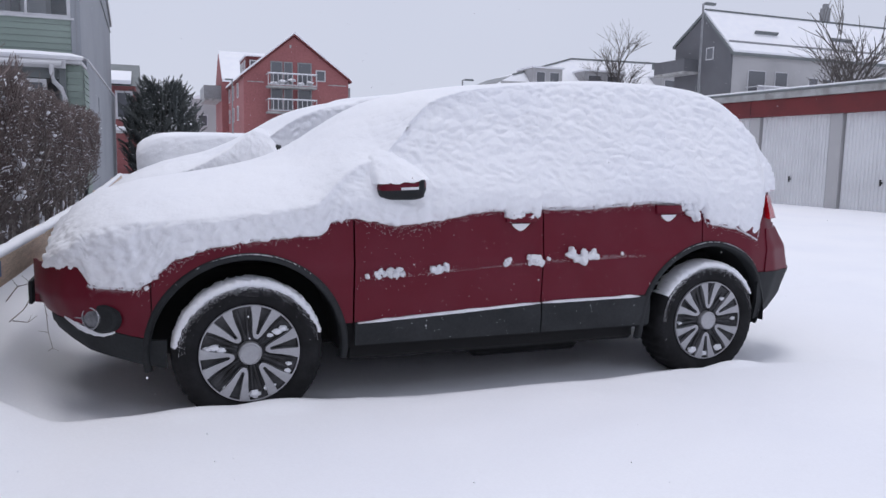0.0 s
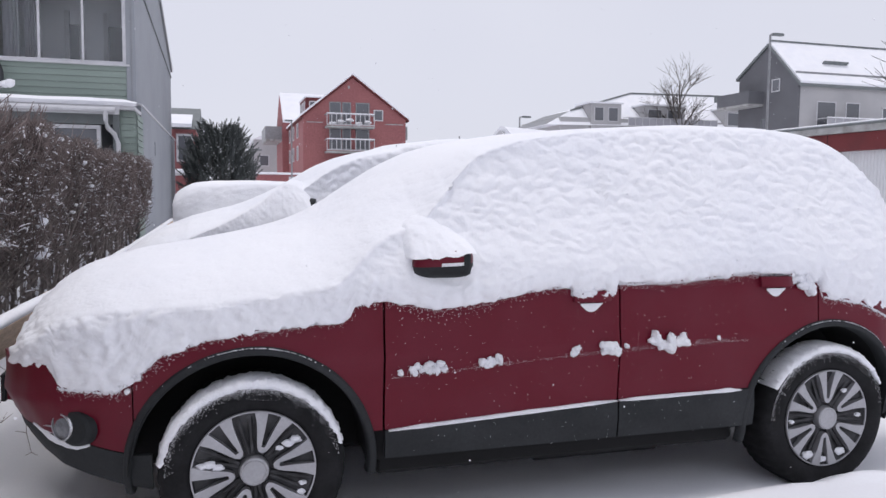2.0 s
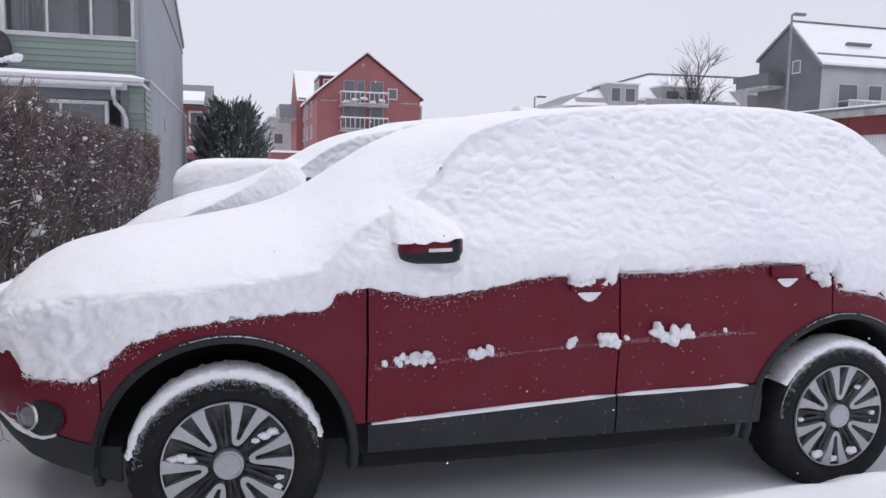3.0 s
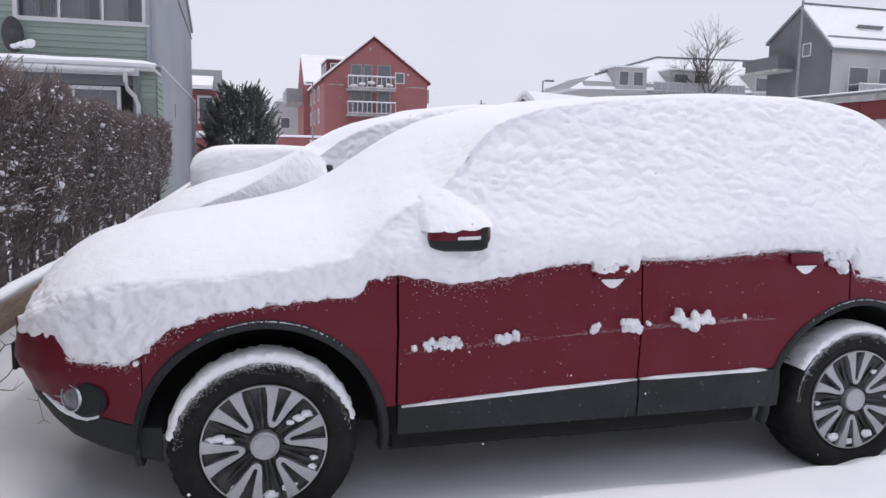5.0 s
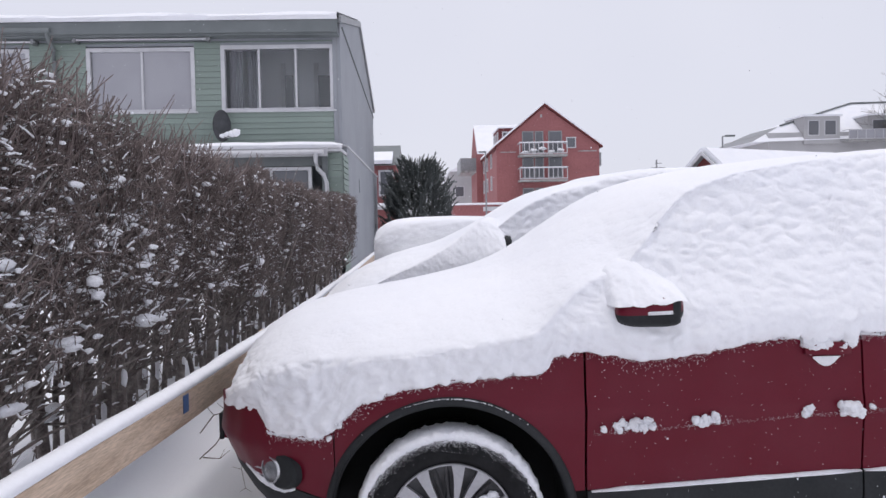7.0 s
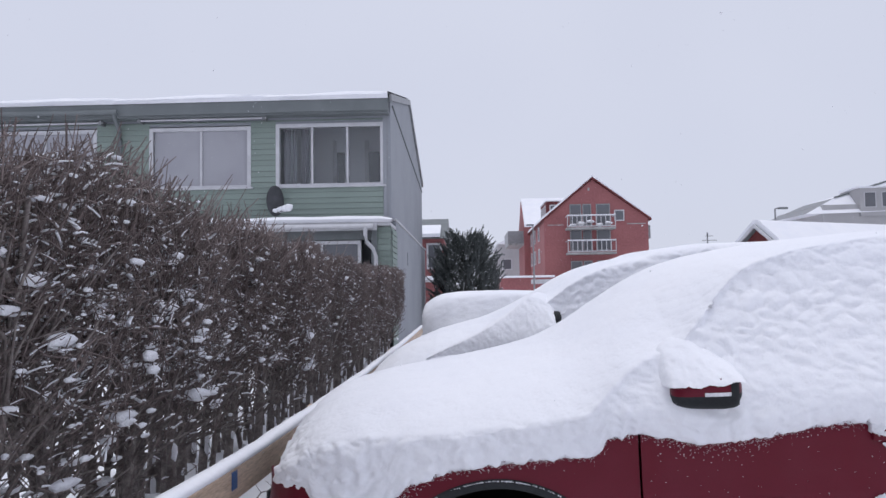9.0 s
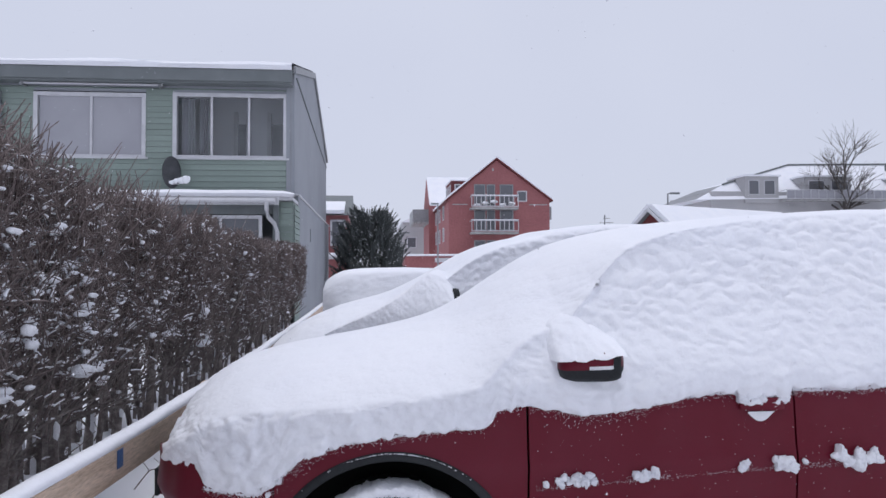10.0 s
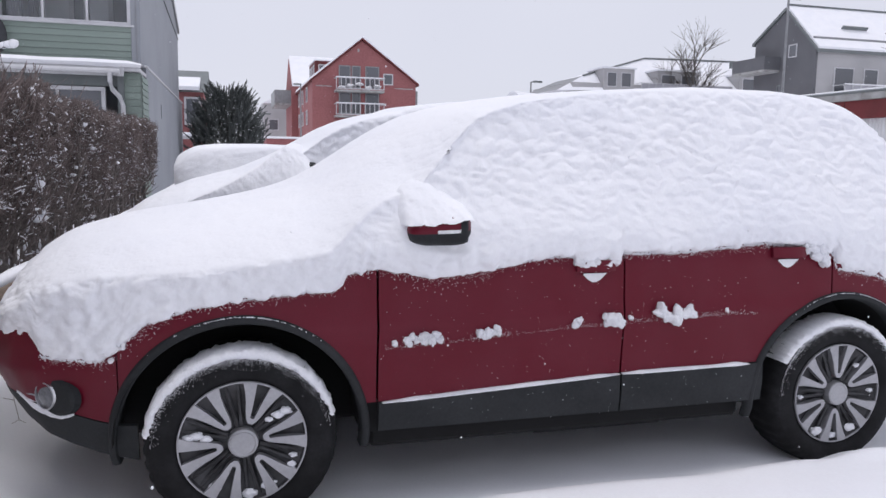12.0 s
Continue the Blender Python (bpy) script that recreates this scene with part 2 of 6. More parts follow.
    def mesh(self, name, bevel=0.0, smooth=30.0, segments=1):
        bm = bmesh.new()
        for p in self.v:
            bm.verts.new(p)
        bm.verts.ensure_lookup_table()
        for f in self.f:
            try:
                bm.faces.new([bm.verts[i] for i in f])
            except ValueError:
                pass
        bmesh.ops.recalc_face_normals(bm, faces=bm.faces)
        if bevel:
            edges = [e for e in bm.edges if len(e.link_faces) == 2 and e.calc_face_angle(0) > 0.6]
            bmesh.ops.bevel(bm, geom=edges, offset=bevel, segments=segments, affect="EDGES", profile=0.5)
        me = bpy.data.meshes.new(name)
        bm.to_mesh(me)
        bm.free()
        if smooth:
            me.shade_smooth()
            me.set_sharp_from_angle(angle=radians(smooth))
        return me


def raw_mesh(name, verts, faces, smooth=True):
    """A large mesh straight from arrays of vertices and equal-sided faces."""
    me = bpy.data.meshes.new(name)
    verts, faces = np.asarray(verts, dtype=np.float32), np.asarray(faces, dtype=np.int32)
    me.vertices.add(len(verts))
    me.vertices.foreach_set("co", verts.ravel())
    k = faces.shape[1]
    me.loops.add(faces.size)
    me.loops.foreach_set("vertex_index", faces.ravel())
    me.polygons.add(len(faces))
    me.polygons.foreach_set("loop_start", np.arange(len(faces), dtype=np.int32) * k)
    me.update(calc_edges=True)
    me.validate()
    if smooth:
        me.shade_smooth()
    return me


def thing(name, label, category, at=(0, 0, 0), turn=0.0, group="", kind=""):
    """An Empty at the base of a thing with parts."""
    ob = new(name)
    ob.empty_display_size = 0.1
    ob.matrix_basis = pose(*at, 0, 0, turn)
    return tagged(ob, label, category, group, kind)


def part(name, shape, mat, parent=None, label="", bevel=0.0, smooth=30.0, kind=""):
    """One mesh object, under a thing or a part where one is given."""
    me = shape if isinstance(shape, bpy.types.Mesh) else shape.mesh(name, bevel, smooth)
    if not me.materials:
        me.materials.append(mat)
    ob = new(name, me)
    if parent:
        ob.parent = parent
    return tagged(ob, label=label, kind=kind)


def smooth_noise(p, scale, seed=0.0):
    return noise.noise(Vector((p[0] * scale + seed, p[1] * scale + seed * 0.7, p[2] * scale - seed)))


def moved(shape, m):
    shape.v = [tuple(m @ Vector(p)) for p in shape.v]
    return shape


def clod(shape, centre, size, seed, rough=0.35, rings=9, sides=14):
    """An uneven lump of snow."""
    c = Vector(centre)
    rows = []
    for i in range(rings + 1):
        a = math.pi * i / rings
        row = []
        for k in range(sides):
            b = 2 * math.pi * k / sides
            d = Vector((math.sin(a) * math.cos(b), math.sin(a) * math.sin(b), math.cos(a)))
            r = 1 + rough * smooth_noise(d * 1.0, 1.7, seed) + rough * 0.6 * smooth_noise(d, 4.2, seed + 3)
            row.append(c + Vector((d.x * size[0], d.y * size[1], d.z * size[2])) * r)
        rows.append(row)
    return shape.grid(rows, close=True)


# ---- ground ----
def smoothstep(a, b, x):
    t = min(1.0, max(0.0, (x - a) / (b - a)))
    return t * t * (3 - 2 * t)


def ground_height(x, y):
    """Deep fresh snow, thinner under the parked cars, with a lip along their flank and soft drifts."""
    crest = float(np.interp(x, [-1.0, -0.14, 0.3, 0.83, 2.3, 3.07, 3.6], [-0.08, -0.035, -0.05, -0.15, -0.14, -0.19, -0.36])) + 0.03 * noise.noise(Vector((x * 1.3, 2.0, 0)))
    lip = 0.085 * smoothstep(crest + 0.12, crest - 0.02, y) * smoothstep(-1.7, -0.9, x)
    z = 0.025 + lip * smoothstep(5.5, 3.2, x)
    z += 0.055 * smoothstep(3.2, 4.6, x) + 0.21 * smoothstep(-0.75, -1.2, x) * smoothstep(-3.5, -0.5, y)
    near = smoothstep(40, 10, math.hypot(x, y))
    z += near * (0.018 * noise.noise(Vector((x * 0.9, y * 1.4, 1.0))) + 0.007 * noise.noise(Vector((x * 3.1, y * 4.0, 4.0))))
    z += 0.035 * smoothstep(-0.2, -1.6, y) * smoothstep(-4.0, -1.0, y) * (0.5 + noise.noise(Vector((x * 0.45, y * 0.9, 9.0))))
    for cx, cy, r, h in ((0.12, -0.10, 0.20, 0.025), (2.70, -0.08, 0.24, 0.05), (-0.25, -0.12, 0.2, 0.015)):
        d = math.hypot((x - cx) / r, (y - cy) / (r * 0.55))
        z += h * smoothstep(1.25, 0.2, d)
    for k in range(3):
        track = 2.2 + 0.55 * k + 0.11 * (x - 6) + 0.06 * noise.noise(Vector((x * 0.6, k, 0)))
        z -= 0.03 * smoothstep(0.16, 0.03, abs(y - track)) * smoothstep(4.4, 5.2, x) * smoothstep(17, 14, x)
    return z


def spread(lo, hi, step, far, grow=1.16):
    a = list(np.arange(lo, hi, step))
    d, left, right = step, lo, hi
    while right < far:
        right += d
        a.append(right)
        d *= grow
    d = step
    while left > -far:
        d *= grow
        left -= d
        a.insert(0, left)
    return a


gx, gy = spread(-2.2, 5.2, 0.035, 600), spread(-3.4, 1.6, 0.03, 600)
gv = [(x, y, ground_height(x, y) if abs(x) < 60 and abs(y) < 60 else 0.08) for y in gy for x in gx]
gn = len(gx)
gf = [(j * gn + i, j * gn + i + 1, (j + 1) * gn + i + 1, (j + 1) * gn + i) for j in range(len(gy) - 1) for i in range(gn - 1)]
ground = new("ground", raw_mesh("ground", gv, gf))
ground.data.materials.append(GROUND_SNOW)
tagged(ground, "deep fresh snow covering the whole parking yard", "snowy ground", kind="structure")


# ---- the red car ----
YC = 0.88
HALF_Z = ([0.18, 0.30, 0.42, 0.50, 0.60, 0.70, 0.735, 0.80, 0.95, 1.05, 1.15, 1.60], [0.80, 0.855, 0.868, 0.864, 0.870, 0.878, 0.884, 0.872, 0.862, 0.842, 0.81, 0.62])
PLAN_X = ([-0.95, -0.93, -0.88, -0.80, -0.70, -0.55, -0.35, -0.1, 0.5, 2.5, 2.92, 3.14, 3.32, 3.42, 3.48], [0.36, 0.50, 0.63, 0.745, 0.825, 0.90, 0.955, 0.985, 1, 1, 0.985, 0.94, 0.84, 0.72, 0.5])


def half_width(x, z):
    front = float(np.interp(z, [0.2, 0.3, 0.45, 0.6, 0.8, 0.95], [0.24, 0.16, 0.07, 0.0, 0.02, 0.08])) * smoothstep(-0.2, -0.8, x)
    rear = float(np.interp(z, [0.3, 0.45, 0.6, 0.75, 0.9, 1.1], [0.2, 0.06, 0.0, 0.05, 0.15, 0.25])) * smoothstep(2.7, 3.3, x)
    return float(np.interp(z, *HALF_Z)) * float(np.interp(x - front + rear, *PLAN_X))


def on_side(x, z, out=0.0, side=-1):
    return (x, YC + side * (half_width(x, z) + out), z)


ARCHES = (0.0, 2.604)
HUB = 0.335


def arch_top(x, r=0.452):
    z = 0.0
    for c in ARCHES:
        if abs(x - c) < r:
            z = max(z, HUB + math.sqrt(r * r - (x - c) ** 2))
    return z


def sill_top(x):
    return float(np.interp(x, [-0.95, -0.42, 0.44, 1.5, 2.25, 3.0, 3.6], [0.52, 0.41, 0.445, 0.497, 0.505, 0.55, 0.60]))


def belt(x):
    return float(np.interp(x, [-0.95, -0.85, -0.7, -0.4, 0.4, 3.0, 3.6], [0.73, 0.745, 0.80, 0.92, 1.02, 1.07, 1.05]))


def side_panel(x0, x1, lo, hi, side, out=0.0, thick=0.025, nz=16, step=0.02):
    nx = max(2, int((x1 - x0) / step))
    xs = [x0 + (x1 - x0) * i / nx for i in range(nx + 1)]
    outer = [[on_side(x, lo(x) + (hi(x) - lo(x)) * j / nz, out, side) for j in range(nz + 1)] for x in xs]
    inner = [[on_side(x, lo(x) + (hi(x) - lo(x)) * j / nz, out - thick, side) for j in range(nz + 1)] for x in xs]
    return Shape().slab(outer, inner)


def arch_trim(c, side, width=0.040):
    outer, inner = [], []
    for k in range(61):
        a = radians(-8 + 199 * k / 60)
        ro, ri = [], []
        for r, o in ((0.432, -0.025), (0.434, 0.006), (0.440, 0.013), (0.457, 0.013), (0.426 + width, 0.003)):
            x, z = c + r * math.cos(a), HUB + r * math.sin(a) 
            ro.append(on_side(x, z, o, side))
            ri.append(on_side(x, z, o - 0.03, side))
        outer.append(ro)
        inner.append(ri)
    return Shape().slab(outer, inner)


def build_wheel(parent, cx, side, spin):
    """Tyre, hubcap with six V-shaped spoke pairs and dark openings."""
    w = -side  # towards the car's middle
    y0 = YC + side * 0.88
    tyre = Shape()
    prof = [(0.226, 0.012), (0.245, -0.004), (0.285, -0.010), (0.315, -0.004), (0.333, 0.012), (0.343, 0.035), (0.346, 0.08), (0.347, 0.115), (0.346, 0.15), (0.343, 0.195), (0.333, 0.218), (0.285, 0.235), (0.226, 0.22)]
    sides, rows = 160, []
    for i, (r, y) in enumerate(prof):
        row = []
        for k in range(sides):
            cut = 0.009 if 4 <= i <= 10 and (k + (i % 2)) % 4 == 0 else 0.0
            a = 2 * math.pi * k / sides
            row.append((cx + (r - cut) * math.cos(a), y0 + w * y, HUB + (r - cut) * math.sin(a)))
        rows.append(row)
    tyre.grid(rows, close=True)
    wheel = part("wheel", tyre, RUBBER, parent, "winter tyre with a silver and black hubcap", smooth=40)
    back = Shape().lathe([(0.0, 0.035), (0.12, 0.035), (0.215, 0.045), (0.228, 0.012), (0.230, 0.004), (0.222, 0.002), (0.216, 0.012), (0.0, 0.075)], (cx, 0, HUB), 64)
    back.v = [(x, y0 + w * y, z) for x, y, z in back.v]
    part("hubcap", back, CAPDARK, wheel, "black plastic hubcap")
    rim = Shape().lathe([(0.222, 0.004), (0.2225, -0.004), (0.2275, -0.004), (0.229, 0.004)], (cx, 0, HUB), 72, close=True)
    rim.v = [(x, y0 + w * y, z) for x, y, z in rim.v]
    part("rim_edge", rim, SILVER, wheel, "thin silver edge")
    for s in range(6):
        mid = radians(spin + 60 * s)
        sh = Shape()
        outline = [(0.224, 19), (0.19, 17.0), (0.15, 15.5), (0.11, 14.5), (0.085, 12), (0.072, 6), (0.072, 0), (0.093, 0), (0.095, 4.2), (0.13, 4.8), (0.17, 5.6), (0.224, 6.5)]
        for sgn in (1, -1):
            poly = [(r, mid + sgn * radians(a)) for r, a in outline]
            front = [(cx + r * math.cos(a), y0 + w * (-0.006 + 0.012 * (1 - r / 0.224)), HUB + r * math.sin(a)) for r, a in poly]
            rear = [(x, y0 + w * 0.03, z) for x, _, z in front]
            n = len(front)
            sh.add(front + rear, [tuple(range(n)), tuple(range(n, 2 * n))[::-1]] + [(k, (k + 1) % n, n + (k + 1) % n, n + k) for k in range(n)])
        part("spoke", sh, SILVER, wheel, "silver V-shaped spoke", smooth=20)
        a = mid + radians(30)
        rib = Shape()
        for off in (-6, 6):
            b = a + radians(off)
            rib.tube([(cx + r * math.cos(b), y0 + w * 0.022, HUB + r * math.sin(b)) for r in (0.06, 0.14, 0.218)], [0.010, 0.008, 0.012], 6)
        part("rib", rib, CAPDARK, wheel)
    cap = Shape().lathe([(0.0, -0.008), (0.040, -0.008), (0.046, -0.012), (0.052, -0.008), (0.055, 0.01), (0.055, 0.03)], (cx, 0, HUB), 40)
    cap.v = [(x, y0 + w * y, z) for x, y, z in cap.v]
    part("hub_cover", cap, SILVER, wheel, "plain silver centre cover")
    return wheel


def build_body(car, paint, both=True):
    """Painted panels, cladding, arch trims, lamps and mirrors of the car."""
    for side in ((-1, 1) if both else (-1,)):
        low = lambda x: max(sill_top(x), arch_top(x))
        bumper = part("front_bumper", side_panel(-0.95, -0.425, low, lambda x: min(belt(x), 0.74), side), paint, car, smooth=45)
        part("spoiler_lip", side_panel(-0.86, -0.36, lambda x: float(np.interp(x, [-0.86, -0.7, -0.36], [0.43, 0.345, 0.27])), lambda x: sill_top(x) - 0.003, side, 0.004, nz=6), TRIM, bumper, "black plastic lip")
        part("front_fender", side_panel(-0.420, 0.488, low, belt, side), paint, car, smooth=45)
        part("headlamp", side_panel(-0.86, -0.425, lambda x: min(belt(x), 0.743), belt, side, -0.012, nz=5), LAMPGLASS, car, "headlamp under snow")
        for name, x0, x1 in (("front_door", 0.497, 1.508), ("rear_door", 1.516, 2.535)):
            door = part(name, side_panel(x0, x1, low, belt, side, nz=24), paint, car, smooth=45)
            clad = side_panel(x0, min(x1, 2.20), lambda x: 0.334, lambda x: sill_top(x) - 0.004, side, 0.010, nz=8)
            part("door_cladding", clad, TRIM, door, "black plastic cladding")
            hx = 1.378 if name == "front_door" else 2.302
            hz = 0.938 if name == "front_door" else 0.975
            grip = Shape().slab([[on_side(hx - 0.085 + 0.17 * i / 8, hz + 0.022 * (j - 0.5), 0.018 + 0.018 * math.sin(math.pi * i / 8) ** 0.5, side) for j in range(3)] for i in range(9)],
                                [[on_side(hx - 0.085 + 0.17 * i / 8, hz + 0.022 * (j - 0.5), -0.004, side) for j in range(3)] for i in range(9)])
            handle = part("door_handle", grip, paint, door, "red pull handle", smooth=50)
            scoop = Shape()
            pts = [(hx - 0.052 + 0.10 * k / 12, hz - 0.026 - 0.032 * math.sin(math.pi * k / 12)) for k in range(13)]
            scoop.grid([[on_side(x, z, 0.003, side) for x, z in pts], [on_side(x, hz - 0.02, 0.012, side) for x, z in pts]])
            part("snow_in_recess", scoop, SNOW_CLOD, handle, "snow packed in the handle recess")
        part("rear_quarter", side_panel(2.543, 3.16, low, belt, side), paint, car, smooth=45)
        rb = part("rear_bumper", side_panel(3.045, 3.47, lambda x: 0.60, lambda x: 0.86, side, 0.006), paint, car, smooth=45)
        part("bumper_skirt", side_panel(2.985, 3.46, lambda x: float(np.interp(x, [2.98, 3.2, 3.5], [0.31, 0.36, 0.46])), lambda x: 0.60, side, 0.012), TRIM, rb, "black plastic skirt")
        part("tail_lamp", side_panel(3.06, 3.22, lambda x: 0.920, lambda x: 1.060, side, 0.036, thick=0.05), REDLAMP, car, "red tail lamp", smooth=50)
        for c in ARCHES:
            part("wheel_arch_trim", arch_trim(c, side), TRIM, car, "black plastic arch trim", smooth=50)
            liner = Shape().grid([[(c + 0.445 * math.cos(radians(a)), YC + side * s, HUB + 0.445 * math.sin(radians(a))) for a in range(-4, 185, 8)] for s in (0.50, 0.845)])
            part("wheel_liner", liner, DARK, car)
        part("sill", side_panel(0.43, 2.215, lambda x: 0.315, lambda x: 0.45, side, -0.03, 0.03, 6, 0.1), DARK, car)
    core = Shape()
    core.box(-0.55, YC - 0.5, 0.26, 3.15, YC + 0.5, 0.70)
    part("underbody", core, DARK, car, "dark underbody", bevel=0.02)
    part("floor_pan", Shape().box(0.47, YC - 0.80, 0.24, 2.15, YC + 0.80, 0.93), DARK, car, bevel=0.02)
    part("exhaust_pipe", Shape().tube([(0.3, YC - 0.05, 0.21), (3.0, YC - 0.05, 0.21)], 0.05, 10), DARK, car)
    for c in ARCHES:
        part("axle", Shape().tube([(c, YC - 0.75, HUB - 0.05), (c, YC + 0.75, HUB - 0.05)], 0.04, 10), DARK, car)
    part("exhaust_box", Shape().box(1.25, YC - 0.55, 0.13, 1.95, YC - 0.2, 0.24), DARK, car, bevel=0.03)


TOP_X = ([-1.0, -0.955, -0.89, -0.81, -0.70, -0.5, -0.28, 0.02, 0.16, 0.27, 0.37, 0.48, 0.62, 0.78, 0.93, 1.08, 1.25, 1.5, 1.93, 2.4, 2.65, 2.80, 2.95, 3.08, 3.19, 3.30, 3.42],
         [0.72, 0.80, 0.90, 0.985, 1.045, 1.10, 1.135, 1.19, 1.225, 1.27, 1.33, 1.405, 1.495, 1.57, 1.615, 1.645, 1.67, 1.695, 1.717, 1.72, 1.70, 1.665, 1.59, 1.485, 1.36, 1.21, 1.05])
EDGE_X = ([-1.02, -0.74, -0.72, -0.50, -0.43, -0.34, -0.17, 0.03, 0.21, 0.34, 0.37, 0.48, 0.58, 0.70, 0.94, 1.15, 1.28, 1.31, 1.47, 1.49, 1.52, 1.78, 2.18, 2.36, 2.47, 2.50, 2.53, 2.56, 2.80, 2.97, 3.02, 3.3, 3.6],
          [0.72, 0.72, 0.645, 0.635, 0.69, 0.77, 0.825, 0.85, 0.87, 0.875, 0.93, 0.955, 0.94, 0.91, 0.94, 0.975, 0.98, 0.955, 0.955, 1.0, 0.985, 0.985, 1.015, 1.0, 0.98, 0.93, 0.99, 0.90, 0.86, 0.785, 1.06, 1.075, 1.05])
SNOW_Z = ([0.5, 0.9, 0.96, 1.02, 1.10, 1.25, 1.45, 1.60, 1.70, 1.80], [0.893, 0.896, 0.908, 0.913, 0.895, 0.838, 0.752, 0.688, 0.645, 0.595])


def soft_interp(x, table, w):
    """Linear interpolation, rounded over a width w."""
    return sum(float(np.interp(x + w * d, *table)) for d in (-1, -0.5, 0, 0.5, 1)) / 5


def snow_cover(top, edge, step, half_n, lumps=1.0, shift=(0, 0, 0), width=1.0, x_end=3.33, x_start=-0.925, nose=1.0, ledge=0.0, flare=SNOW_Z, sweep=1.0):
    """The snow that lies over a whole car: flank, shoulder and top, station by station along its length."""
    xs = np.arange(x_start, x_end, step)
    rows = []
    for x in xs:
        x = float(x)
        lo = soft_interp(x, edge, 0.012) + 0.014 * noise.noise(Vector((x * 17, 1, shift[1]))) + 0.012 * noise.noise(Vector((x * 41, 5, shift[1]))) + 0.006 * noise.noise(Vector((x * 90, 5, shift[1])))
        bend = sweep * float(np.interp(x, [-0.95, -0.2, 0.45, 0.64, 0.78, 0.92, 1.5, 2.6, 3.6], [0.06, 0.20, 0.22, 0.28, 0.26, 0.20, 0.20, -0.05, -0.16]))
        plan = float(np.interp(x + 0.055 if x < 0 else x + 0.14 * smoothstep(2.4, 3.1, x), *PLAN_X))
        hood = smoothstep(0.55, 0.25, x)

        def top_z(s):
            q = s / 0.75
            return soft_interp(x - bend * q * q, top, 0.04) - (0.03 + 0.025 * hood) * q * q - 0.03 * hood * q ** 6

        def side_s(z):
            return width * float(np.interp(z, *flare)) * plan

        # the glass lies a little behind the swept crest along the pillar and the roof edge
        hollow = ledge * smoothstep(0.52, 0.74, x) * smoothstep(2.0, 1.0, x)
        scoop = 0.55 * ledge * smoothstep(-0.6, -0.1, x) * smoothstep(0.70, 0.54, x)
        z_crest = top_z(side_s(lo + 0.2))
        # the lower rim thins out onto the painted panel
        rim = min(max(width * half_width(x, lo) + 0.022, side_s(lo) - 0.030), side_s(lo))
        poly = [(rim - 0.05, lo + 0.02), (rim - 0.008, lo - 0.003)]
        z = lo
        while z < 2.0:
            s = side_s(z)
            if z >= top_z(s):
                break
            inward = hollow * smoothstep(1.10, 1.24, z) + scoop * smoothstep(z_crest - 0.16, z_crest - 0.05, z)
            poly.append((s - inward - (side_s(lo) - rim) * smoothstep(0.075, 0.0, z - lo), z))
            z += 0.012
        s_edge = side_s(z)
        if hollow > 0.002 or scoop > 0.002:
            poly.append((s_edge, top_z(s_edge)))
        for k in range(1, 61):
            s = s_edge * (1 - k / 60)
            poly.append((s, top_z(s)))
        p = np.array(poly)
        d = np.concatenate([[0], np.cumsum(np.hypot(*np.diff(p, axis=0).T))])
        u = np.linspace(0, d[-1], half_n)
        p = np.stack([np.interp(u, d, p[:, 0]), np.interp(u, d, p[:, 1])], 1)
        rounds = int(np.interp(x, [-0.9, 0.2, 0.55, 1.0, 1.3, 1.8, 3.0], [9, 4, 2, 2, 8, 16, 44]) * (half_n / 110) ** 2) + 1
        keep = p[:4].copy()
        for _ in range(rounds):
            p[1:-1] = 0.25 * p[:-2] + 0.5 * p[1:-1] + 0.25 * p[2:]
            p[:4] = keep
            p[-1, 1] = p[-2, 1]
        rows.append([(x, -s, z) for s, z in p] + [(x, s, z) for s, z in p[-2::-1]])
    a = np.array(rows)
    du, dv = np.gradient(a, axis=0), np.gradient(a, axis=1)
    nor = np.cross(dv, du)
    nor /= np.linalg.norm(nor, axis=2, keepdims=True) + 1e-9
    nor *= np.sign(np.sum(nor * (a - np.array([1.3, 0, 0.6])), axis=2, keepdims=True) + 1e-9)
    out = a.copy()
    n = a.shape[1]
    for i in range(a.shape[0]):
        for j in range(n):
            x, y, z = a[i, j]
            flank = smoothstep(0.86, 0.62, abs(nor[i, j, 2]))
            foot = smoothstep(26, 3, min(j, n - 1 - j))
            v = Vector((x, y * 0.6, z))
            b = 0.0
            if flank > 0.01 and lumps:
                w = Vector((x * 12.5 + 2.0 * z + 0.6 * noise.noise(v * 5), y * 10, z * 18.0 + 0.6 * noise.noise(v * 6 + Vector((4, 0, 0)))))
                near, next_near = noise.voronoi(w)[0][:2]
                small, next_small = noise.voronoi(w * 2.1 + Vector((5, 1, 2)))[0][:2]
                puff = min(1.0, next_near - near) ** 0.6 + 0.40 * min(1.0, next_small - small) ** 0.6 + 0.35 * abs(noise.noise(w * 1.3))
                b = 0.017 * (puff - 0.75) * (0.55 + 0.45 * smoothstep(1.0, 1.35, z)) + 0.007 * noise.noise(w * 0.3)
            soft = 0.006 * noise.noise(v * 2.3) + 0.001 * noise.noise(v * 9)
            clumps = abs(noise.noise(v * 12 + Vector((3, 3, 3)))) + 0.6 * abs(noise.noise(v * 24)) + 0.3 * abs(noise.noise(v * 42))
            lump = flank * max(foot, 0.8 * smoothstep(1.14, 0.98, z), 0.7 * smoothstep(-0.2, -0.6, x)) * 0.026 * (clumps - 0.45 + 0.25 * foot)
            out[i, j] += nor[i, j] * (soft + lumps * (flank * b + lump))
